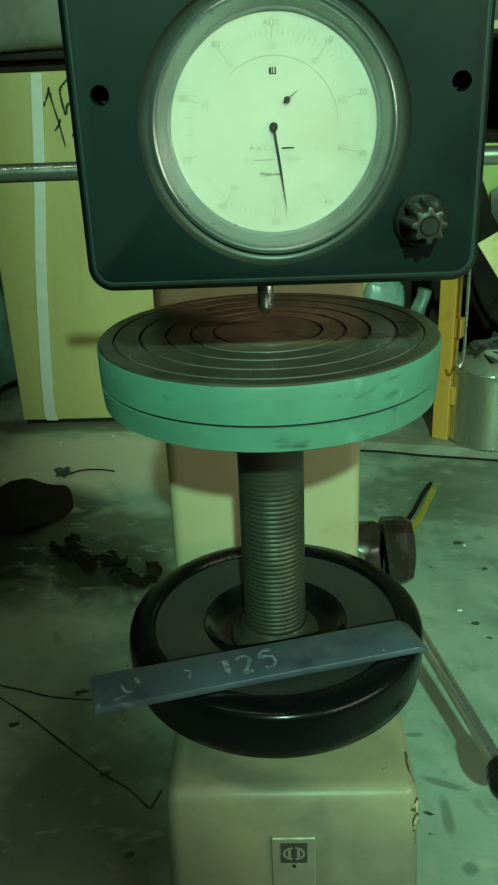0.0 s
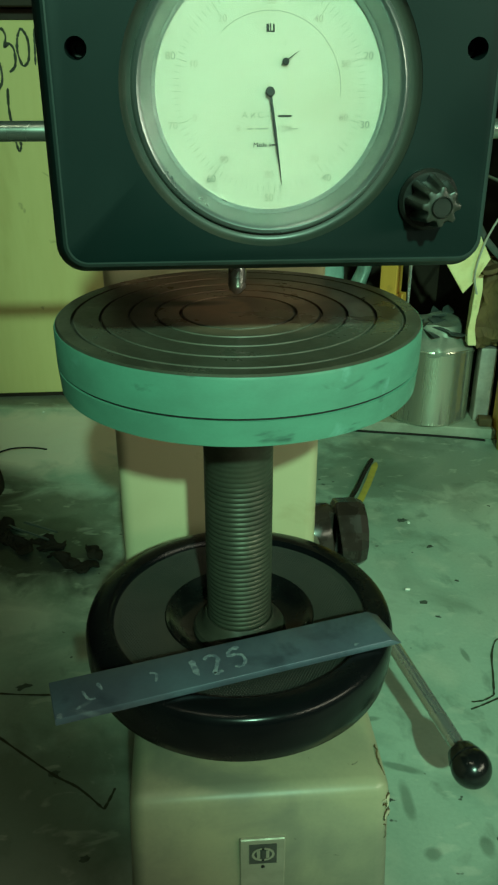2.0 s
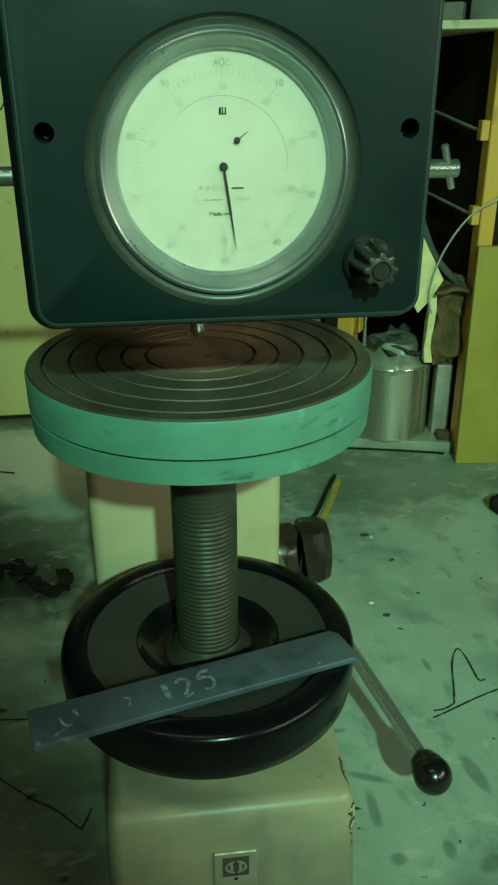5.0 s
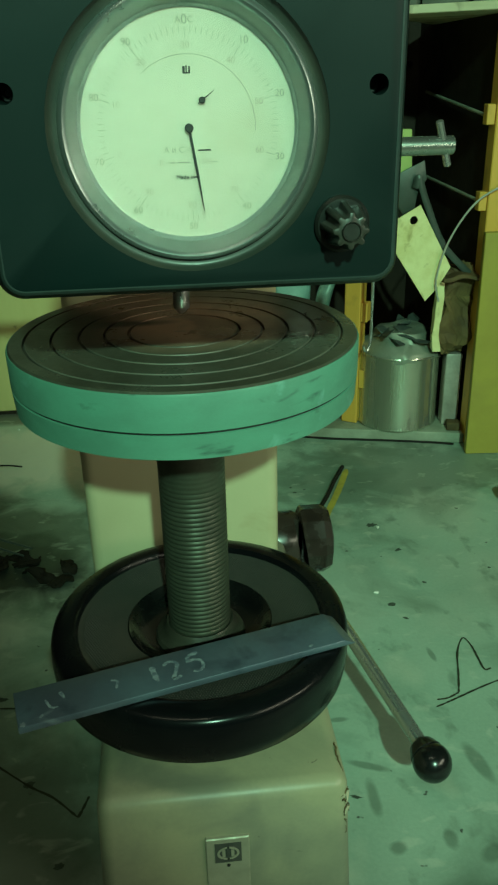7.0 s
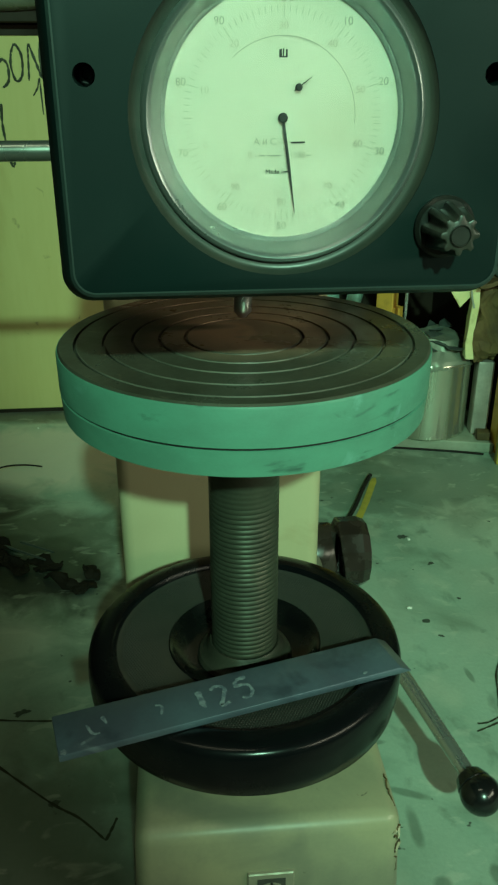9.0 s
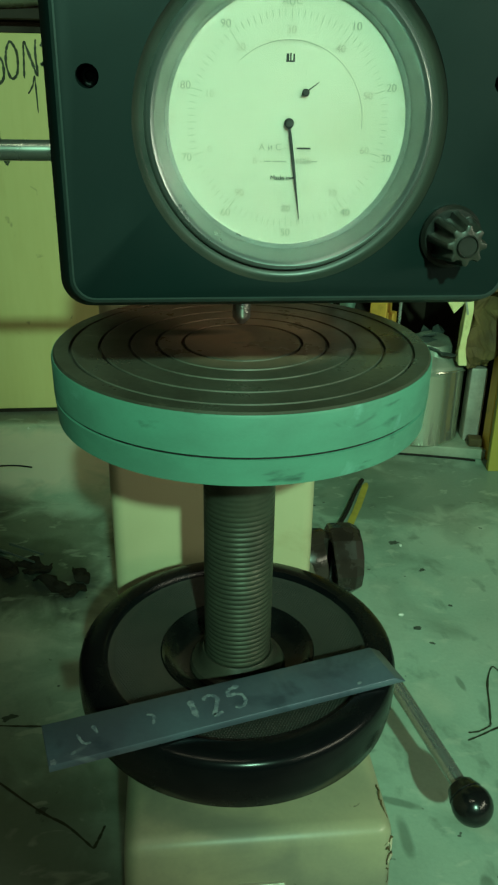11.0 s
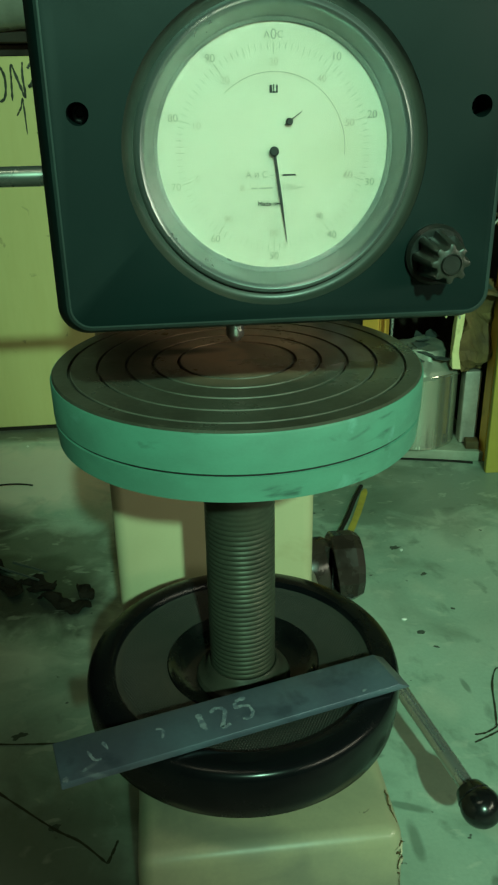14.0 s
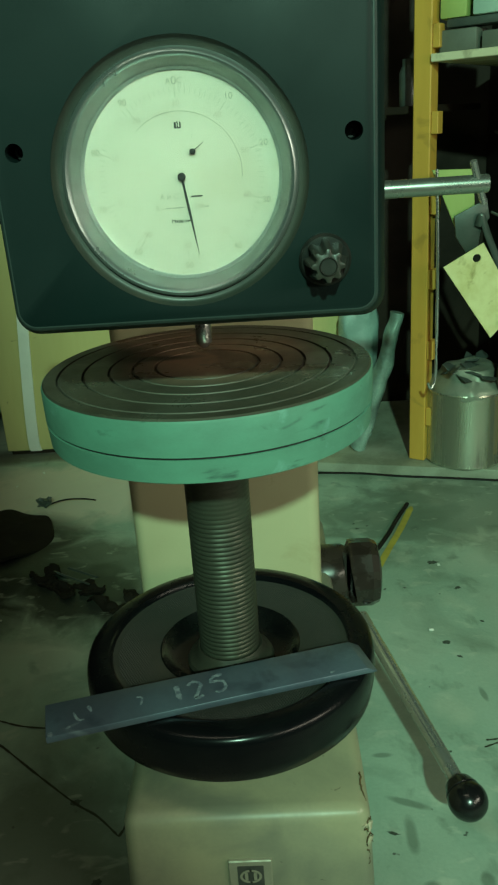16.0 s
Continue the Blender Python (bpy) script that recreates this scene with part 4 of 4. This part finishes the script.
scrawl([(-0.310, 0.537), (-0.312, 0.510), (-0.310, 0.480), (-0.306, 0.450), (-0.302, 0.441), (-0.299, 0.452), (-0.304, 0.462)], mat="marker", seed=5)
scrawl([(-0.286, 0.610), (-0.279, 0.622), (-0.270, 0.606), (-0.272, 0.578), (-0.282, 0.570), (-0.288, 0.590), (-0.286, 0.610)], mat="marker", seed=6)
scrawl([(-0.262, 0.570), (-0.260, 0.600), (-0.258, 0.622), (-0.250, 0.600), (-0.241, 0.574), (-0.242, 0.605), (-0.240, 0.626)], mat="marker", seed=7)
scrawl([(-0.233, 0.616), (-0.227, 0.624), (-0.222, 0.615), (-0.226, 0.600), (-0.234, 0.590), (-0.226, 0.592), (-0.218, 0.588)], mat="marker", seed=8)
scrawl([(-0.224, 0.570), (-0.216, 0.577), (-0.214, 0.568), (-0.222, 0.562), (-0.214, 0.560), (-0.214, 0.535), (-0.218, 0.520), (-0.230, 0.522)], 0.0028, "marker", 9)
scrawl([(-0.258, 0.548), (-0.250, 0.560), (-0.246, 0.572), (-0.245, 0.520)], 0.0028, "marker", 10)

bm = box(-0.62, 0.02, 0.93, 1.30, 0.668, 0.80, 0.02, 3)
bmesh.ops.subdivide_edges(bm, edges=[e for e in bm.edges if e.calc_length() > 0.1], cuts=14, use_grid_fill=True)
tagged(obj("wrapped_parcel", lumpy(bm, 0.012, 14), M["plastic"]), "parcel wrapped in shiny grey plastic on a dark board", "parcel")
# added dark board in place of the shaded gap under the parcel
tagged(obj("wall_board", box(-0.70, 0.19, 0.96, 1.41, 0.6525, 0.672, 0.002, 1), M["darkwood"]), "dark board standing for the shaded gap under the parcel", "board")
bm = bmesh.new()
bmesh.ops.create_icosphere(bm, subdivisions=4, radius=1)
bmesh.ops.transform(bm, matrix=pose(-0.63, 1.12, 0.17) @ Matrix.Diagonal((0.115, 0.12, 0.17, 1)), verts=bm.verts)
for v in lumpy(bm, 0.035, 11, 3).verts:
    v.co.z = max(v.co.z, 0.002)
tagged(obj("cloth_bag", bm, M["teal"]), "crumpled teal plastic bag slumped on the floor", "bag")

# ---- floor: rubber disc, scraps, sticks, drawn marks ----
bm = lathe([(0, 0.0), (0.080, 0.0), (0.086, 0.002), (0.085, 0.006), (0.078, 0.009), (0.050, 0.010), (0.030, 0.010), (0, 0.008)], 64, Matrix.Translation((-0.405, 0.598, 0.0)))
for v in lumpy(bm, 0.014, 16, 2).verts:
    v.co.z = max(0.0, min(v.co.z, 0.011))
tagged(obj("rubber_disc", bm, M["soot"]), "ragged dark brown round rubber disc on the floor", "disc")
rnd = random.Random(9)
for k in range(9):
    t = k / 8
    c = Vector((-0.305 + 0.150 * t, 0.475 - 0.095 * t, 0)) + Vector((rnd.uniform(-0.015, 0.015), rnd.uniform(-0.02, 0.02), 0))
    bm = bmesh.new()
    bmesh.ops.create_icosphere(bm, subdivisions=3, radius=1)
    bmesh.ops.transform(bm, matrix=pose(c.x, c.y, 0.004, 0, 0, rnd.uniform(-60, 30)) @ Matrix.Diagonal((rnd.uniform(0.014, 0.030), rnd.uniform(0.006, 0.013), 0.003, 1)), verts=bm.verts)
    for v in lumpy(lumpy(bm, 0.010, 55, k), 0.004, 190, k).verts:
        v.co.z = max(v.co.z, 0.0)
    tagged(obj("plastic_scrap", bm, M["soot"]), "crumpled black plastic scrap on the oily floor", "scrap", "floor scraps")
for a, b in (((-0.282, 0.470, 0.010), (-0.222, 0.425, 0.014)), ((-0.262, 0.474, 0.013), (-0.214, 0.444, 0.013))):
    tagged(obj("thin_stick", rod(a, b, 0.0018, 0.0013, 8), M["foil"]), "thin grey metal stick lying on scraps", "stick", "floor scraps")
bm = bmesh.new()
bmesh.ops.create_icosphere(bm, subdivisions=3, radius=1)
bmesh.ops.transform(bm, matrix=pose(-0.352, 0.700, 0.012) @ Matrix.Diagonal((0.009, 0.007, 0.009, 1)), verts=bm.verts)
tagged(obj("metal_scrap", lumpy(lumpy(bm, 0.010, 70, 2), 0.005, 200, 4), M["foil"]), "small crumpled metal scrap on the floor", "scrap", "floor scraps")
tagged(obj("bent_wire", sweep(smooth_path([(-0.352, 0.700, 0.006), (-0.325, 0.712, 0.010), (-0.295, 0.722, 0.006), (-0.270, 0.720, 0.003)]), 0.0013, seg=6), M["rubber"]), "thin bent dark wire on the floor", "wire", "floor scraps")

rnd = random.Random(31)
for x, y in ((-0.395, 0.855), (-0.430, 0.800), (-0.300, 0.880), (-0.455, 0.700), (0.222, 0.300), (-0.330, 0.365), (0.262, 0.452)):
    bm = bmesh.new()
    bmesh.ops.create_icosphere(bm, subdivisions=2, radius=1)
    bmesh.ops.transform(bm, matrix=pose(x, y, 0.0016, 0, 0, rnd.uniform(0, 180)) @ Matrix.Diagonal((rnd.uniform(0.0022, 0.0040), 0.0020, 0.0016, 1)), verts=bm.verts)
    tagged(obj("plaster_crumb", lumpy(bm, 0.0012, 300, x), M["strip"]), "small pale plaster crumb on the floor", "crumb", "floor scraps")


def mark(points, w, seed, label="dark pen line drawn on the concrete"):
    bm = ribbon(smooth_path([(x, y, 0) for x, y in points], 8), w, 0.0006, seed)
    tagged(obj("floor_mark", bm, M["marker"], False), label, "mark", "floor marks", "structure")


mark([(0.238, 0.112), (0.250, 0.113), (0.2635, 0.1195)], 0.0022, 1)
mark([(0.2635, 0.1195), (0.272, 0.145), (0.283, 0.180), (0.297, 0.203), (0.302, 0.190), (0.302, 0.168), (0.3025, 0.150), (0.310, 0.151)], 0.0022, 2)
mark([(0.234, 0.102), (0.250, 0.108), (0.262, 0.113), (0.300, 0.128), (0.345, 0.142)], 0.0022, 3)
mark([(-0.40, 0.245), (-0.330, 0.185), (-0.264, 0.137), (-0.214, 0.094), (-0.165, 0.053), (-0.140, 0.036), (-0.116, 0.012)], 0.0024, 4, "dark crack in the concrete")
mark([(-0.116, 0.012), (-0.112, 0.022), (-0.108, 0.034)], 0.0026, 5, "dark crack in the concrete")
mark([(-0.36, 0.205), (-0.300, 0.180), (-0.273, 0.172), (-0.241, 0.161), (-0.188, 0.154), (-0.140, 0.152)], 0.0026, 6, "dark crack in the concrete")


def blot(x, y, r, stretch, a, seed):
    """A flat dirt blot with a ragged edge."""
    rnd = random.Random(seed)
    bm = bmesh.new()
    pts = []
    for k in range(14):
        q = 2 * math.pi * k / 14
        d = r * rnd.uniform(0.45, 1.1)
        u, w = d * math.cos(q) * stretch, d * math.sin(q)
        pts.append(bm.verts.new((x + u * math.cos(a) - w * math.sin(a), y + u * math.sin(a) + w * math.cos(a), 0.0005)))
    bm.faces.new(pts)
    tagged(obj("floor_blot", bm, M["dirt"], False), "dark dirt blot on the concrete", "blot", "floor marks", "structure")


rnd = random.Random(21)
for k in range(14):
    blot(rnd.uniform(0.12, 0.46), rnd.uniform(-0.06, 0.62), rnd.uniform(0.0012, 0.0032), rnd.uniform(1, 2.6), rnd.uniform(-1.2, 0.8), 30 + k)
for k, (x, y, r) in enumerate(((0.276, 0.392, 0.0042), (0.256, 0.460, 0.006), (0.235, 0.275, 0.004), (-0.165, 0.053, 0.005), (-0.210, 0.168, 0.006), (-0.128, -0.035, 0.004), (-0.27, 0.12, 0.005))):
    blot(x, y, r, 1.5, 0.4, 90 + k)

# ---- cable and tape by the shelf ----
tagged(obj("floor_cable", sweep(smooth_path([(0.160, 0.455, 0.004), (0.185, 0.500, 0.004), (0.208, 0.545, 0.004), (0.230, 0.595, 0.004), (0.252, 0.640, 0.004)]), 0.0032, seg=8), M["rubber"]), "black cable lying on the floor", "cable")
bm = ribbon(smooth_path([(0.178, 0.450, 0), (0.200, 0.500, 0), (0.228, 0.562, 0), (0.258, 0.636, 0)], 5), 0.010, 0.0011, 3, 0.15)
tagged(obj("floor_tape", bm, M["yellowtape"], False), "strip of dirty yellow tape on the floor", "tape")
bm = bmesh.new()
bmesh.ops.create_icosphere(bm, subdivisions=3, radius=1)
bmesh.ops.transform(bm, matrix=pose(0.482, 0.500, 0.012) @ Matrix.Diagonal((0.024, 0.02, 0.014, 1)), verts=bm.verts)
for v in lumpy(bm, 0.008, 60, 5).verts:
    v.co.z = max(v.co.z, 0)
tagged(obj("rubber_scrap", bm, M["rubber"]), "dark rubber lump on the floor", "scrap", "floor scraps")

# ---- right: narrow rack with posts, boards and odds and ends ----
ANG = -33.0
rack = thing("rack", (0.19, 0.845, 0), "narrow ochre painted wooden rack with dark back, full of scrap", "rack", turn=ANG)
post = part("post", box(0.106, 0.134, 0.004, 0.034, 0.0185, 0.90, 0.0015, 1), M["ochre"], rack, "ochre painted upright")
for k in range(7):
    z = 0.085 + 0.118 * k
    part("cleat", box(0.1345, 0.1455, 0.006, 0.026, z, z + 0.032, 0.001, 1), M["ochre"], post)
RM = Matrix.Translation((0.19, 0.845, 0)) @ Matrix.Rotation(radians(ANG), 4, "Z")


def world_part(name, bm, mat, parent, label=""):
    bmesh.ops.transform(bm, matrix=RM.inverted(), verts=bm.verts)
    return part(name, bm, mat, parent, label)


bm = bmesh.new()
f = bm.faces.new([bm.verts.new((x, y, 0.0)) for x, y in ((0.080, 0.806), (0.477, 0.706), (0.477, 0.736), (0.483, 0.736), (0.483, 1.110), (0.200, 1.110), (0.200, 0.950), (0.080, 0.950))])
ex = bmesh.ops.extrude_face_region(bm, geom=[f])
bmesh.ops.translate(bm, vec=(0, 0, 0.018), verts=[v for v in ex["geom"] if isinstance(v, bmesh.types.BMVert)])
bmesh.ops.bevel(bm, geom=list(bm.edges), offset=0.0015, segments=1, affect="EDGES")
world_part("bottom_board", bm, M["greyboard"], rack, "dirty grey bottom board")
post2 = world_part("post", box(0.478, 0.502, 0.705, 0.733, 0.0, 0.90, 0.0015, 1), M["ochre"], rack, "ochre painted upright")
world_part("side_panel", box(0.484, 0.500, 0.734, 1.12, 0.0, 0.90), M["darkwood"], rack, "dark brown side panel")
world_part("back_panel", box(0.20, 0.90, 1.121, 1.135, 0.0, 0.90), M["darkwood"], rack, "dark brown back panel")
for z0, z1 in ((0.398, 0.405), (0.520, 0.548)):
    world_part("rail", rod((0.478, 0.735, z0), (0.480, 1.05, z1), 0.0028, seg=8), M["greyboard"], rack)
    world_part("cleat", box(0.465, 0.4775, 0.708, 0.724, z0 - 0.010, z0 + 0.018, 0.001, 1), M["ochre"], post2)
part("shelf_board", box(0.136, 0.60, -0.004, 0.32, 0.656, 0.667, 0.001, 1), M["palewood"], rack, "pale wooden shelf board")
def placed(name, bm, mat, m, label, category, group="", smooth=True):
    bmesh.ops.transform(bm, matrix=m, verts=bm.verts)
    return tagged(obj(name, bm, mat, smooth), label, category, group)


placed("yellow_board", box(0.0, 0.22, 0, 0.012, 0, 0.362, 0.001, 1), M["lime"], Matrix.Translation((0.466, 0.664, 0)) @ Matrix.Rotation(radians(-5), 4, "Z") @ Matrix.Rotation(radians(-1.5), 4, "X"), "bright yellow painted board leaning on the rack", "board")

# things on the upper shelf
rnd = random.Random(3)
for x0, w, d, h, z, mat, lab in ((0.142, 0.055, 0.05, 0.030, 0.6672, "greycard", "grey stone block on the shelf"), (0.203, 0.062, 0.05, 0.024, 0.6672, "greycard", "grey-green stone block on the shelf"), (0.275, 0.05, 0.05, 0.034, 0.6672, "greycard", "dark grey stone block on the shelf"), (0.150, 0.10, 0.04, 0.012, 0.6995, "foil", "flat grey metal bar on stone blocks"), (0.140, 0.040, 0.06, 0.060, 0.7118, "limecard", "lime green card box on the shelf"), (0.190, 0.052, 0.06, 0.055, 0.7118, "palecyan", "pale cyan card box on the shelf"), (0.250, 0.05, 0.05, 0.030, 0.7015, "greycard", "grey stone block on the shelf")):
    placed("shelf_box" if "box" in lab else "stone_block" if "stone" in lab else "metal_bar", box(x0, x0 + w, 0.0, d, z, z + h, 0.003, 2), M[mat], RM @ Matrix.Translation((0, 0.012 + 0.01 * rnd.random(), 0)), lab, "box" if "box" in lab else "block", "shelf clutter")
placed("glass_jar", lathe([(0, 0), (0.016, 0), (0.017, 0.004), (0.017, 0.05), (0.012, 0.06), (0.012, 0.07), (0, 0.07)], 24), M["foil"], RM @ Matrix.Translation((0.060, 0.10, 0.60)), "small grey jar behind the rack post", "jar")
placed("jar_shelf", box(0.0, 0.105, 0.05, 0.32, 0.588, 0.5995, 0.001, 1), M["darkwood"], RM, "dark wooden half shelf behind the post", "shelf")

# tin can with foil scrap, pale box beside it
CAN = Matrix.Translation((0.3800, 0.792, 0.0185)) @ Matrix.Diagonal((0.955, 0.955, 1, 1))
can = thing("tin_can", (0, 0, 0), "brushed tin can with a dented domed lid on the rack board", "can")
part("wall", lathe([(0, 0), (0.0700, 0), (0.0735, 0.003), (0.0735, 0.006), (0.0722, 0.009), (0.0722, 0.129), (0.0710, 0.129), (0.0708, 0.010), (0, 0.010)], 64, CAN), M["tin"], can)
part("rim", lathe([(0.0709, 0.1285), (0.0726, 0.1285), (0.0737, 0.1305), (0.0726, 0.1328), (0.0709, 0.1322)], 64, CAN, True), M["tin"], can)
bm = lathe([(0.0712, 0.126), (0.0700, 0.133), (0.0640, 0.142), (0.0520, 0.152), (0.0460, 0.164), (0.0420, 0.168), (0.0200, 0.170), (0, 0.169)], 56, CAN)
part("lid", lumpy(bm, 0.008, 34, 6), M["dull_tin"], can, "dented domed tin lid")
rnd = random.Random(14)
for k in range(7):
    a, l = rnd.uniform(0, 6.28), rnd.uniform(0.03, 0.06)
    c = Vector((0.372 + 0.034 * math.cos(a), 0.790 + 0.034 * math.sin(a), 0.180 + 0.008 * rnd.random()))
    bm = box(-l, l * 0.6, -0.008, 0.008, 0, 0.0015, 0.0005, 1)
    bmesh.ops.subdivide_edges(bm, edges=[e for e in bm.edges if e.calc_length() > 0.02], cuts=5)
    placed("metal_sliver", lumpy(bm, 0.010, 45, k), M["foil"], pose(c.x, c.y, c.z, rnd.uniform(-35, 35), rnd.uniform(-25, 25), rnd.uniform(0, 180)), "thin bent grey metal sliver on the can lid", "scrap", "can scrap", False)
placed("pale_box", box(-0.014, 0.014, -0.014, 0.014, 0.0185, 0.148, 0.002, 2), M["pink"], Matrix.Translation((0.4650, 0.760, 0)) @ Matrix.Rotation(radians(-6), 4, "Z"), "dull pinkish tin box beside the can", "box")

placed("wood_block", box(-0.012, 0.010, -0.010, 0.010, 0.0185, 0.033, 0.0015, 2), M["rust"], Matrix.Translation((0.465, 0.728, 0)) @ Matrix.Rotation(radians(-12), 4, "Z"), "small brown wooden block beside the tin box", "block")

# punched card tag on bent straps, rag, wire
pts = [(-0.050, -0.010), (0.009, 0.023), (0.063, -0.072), (0.044, -0.104), (0.026, -0.124)]
card = obj("card_tag", outline_prism(pts, 0.003, 0.0006, 1), M["tag"], False)
cut(card, lathe([(0, -0.01), (0.0062, -0.01), (0.0062, 0.01), (0, 0.01)], 24, Matrix.Translation((0, 0, 0.001)) @ TOWARD))
card.matrix_world = pose(0.363, 0.698, 0.379)
tagged(card, "pale yellow punched plate hanging in the rack", "plate")
tagged(obj("bent_strap", sweep(smooth_path([(0.366, 0.712, 0.425), (0.370, 0.710, 0.440), (0.376, 0.710, 0.425), (0.386, 0.711, 0.400), (0.415, 0.712, 0.340), (0.462, 0.714, 0.292)]), 0.0025, 0.0055, 10), M["greymetal"]), "bent grey metal strap behind the card", "strap", "straps")
strap = obj("bent_strap", outline_prism([(0.332, 0.441), (0.380, 0.463), (0.385, 0.436), (0.372, 0.415), (0.369, 0.394), (0.351, 0.386), (0.335, 0.410)], 0.004, 0.001, 2), M["greymetal"])
strap.matrix_world = pose(0, 0.718, 0)
tagged(strap, "broad grey metal strap behind the card", "strap", "straps")
lime = obj("lime_card", outline_prism([(0.300, 0.508), (0.362, 0.506), (0.366, 0.440), (0.372, 0.395), (0.350, 0.392)], 0.003, 0.0006, 1), M["limecard"], False)
lime.matrix_world = pose(0, 0.732, 0)
tagged(lime, "crumpled lime card wedged in the rack", "card")
tagged(obj("rack_hook", sweep(smooth_path([(0.303, 0.712, 0.510), (0.306, 0.712, 0.42), (0.308, 0.712, 0.32), (0.308, 0.711, 0.22), (0.306, 0.708, 0.190), (0.299, 0.704, 0.176), (0.294, 0.702, 0.186)]), 0.0026, 0.0020, 8), M["steel"]), "long thin steel hook hanging beside the post", "hook")
carton = thing("torn_carton", (0, 0, 0), "torn brown carton with a pale yellow edge in the rack", "carton")
bm = box(0.427, 0.478, 0.722, 0.755, 0.160, 0.300, 0.003, 2)
bmesh.ops.subdivide_edges(bm, edges=[e for e in bm.edges if e.calc_length() > 0.02], cuts=9, use_grid_fill=True)
part("body", lumpy(lumpy(bm, 0.013, 34, 8), 0.005, 110, 3), M["rust"], carton, "", False)
bm = box(0.414, 0.426, 0.720, 0.735, 0.165, 0.298, 0.001, 1)
bmesh.ops.subdivide_edges(bm, edges=[e for e in bm.edges if e.calc_length() > 0.05], cuts=9)
part("flap", lumpy(bm, 0.005, 30, 2), M["tag"], carton, "pale yellow flap")
bm = box(0.415, 0.482, 0.700, 0.722, 0.286, 0.292, 0.001, 1)
bmesh.ops.subdivide_edges(bm, edges=[e for e in bm.edges if e.calc_length() > 0.03], cuts=9)
part("flap", lumpy(bm, 0.010, 28, 5), M["rust"], carton)
tagged(obj("thin_wire", sweep(smooth_path([(0.560, 0.690, 0.455), (0.494, 0.692, 0.427), (0.451, 0.692, 0.400), (0.417, 0.692, 0.347), (0.402, 0.692, 0.290), (0.409, 0.693, 0.255)]), 0.0016, seg=6), M["wire"]), "thin pale wire looping down in the rack", "wire")

# grey fork casting and teal bottle left of the post
bm = sweep(smooth_path([(0.200, 0.86, 0.020), (0.218, 0.86, 0.080), (0.238, 0.86, 0.145), (0.256, 0.86, 0.205), (0.266, 0.86, 0.245), (0.270, 0.86, 0.268)]), 0.024, 0.017, 20, 0.72)
tagged(obj("fork_casting", lumpy(bm, 0.005, 30, 4), M["casting"]), "pale teal cast metal arm leaning in the rack", "casting")
bm = lathe([(0, 0), (0.026, 0), (0.028, 0.004), (0.030, 0.06), (0.028, 0.12), (0.034, 0.18), (0.038, 0.215), (0.034, 0.245), (0.016, 0.262), (0, 0.265)], 36, Matrix.Translation((0.208, 0.925, 0.0185)))
bmesh.ops.subdivide_edges(bm, edges=bm.edges, cuts=1, use_grid_fill=True)
tagged(obj("teal_bottle", lumpy(lumpy(bm, 0.010, 26, 3), 0.004, 80, 1), M["teal"]), "crumpled pale teal plastic bottle on the rack board", "bottle")
tagged(obj("rack_cable", sweep(smooth_path([(0.100, 0.788, 0.0025), (0.190, 0.774, 0.0025), (0.260, 0.752, 0.0025), (0.340, 0.734, 0.0025), (0.420, 0.713, 0.0025), (0.458, 0.700, 0.0025)]), 0.0020, seg=8), M["rubber"]), "thin black cable along the foot of the rack", "cable")
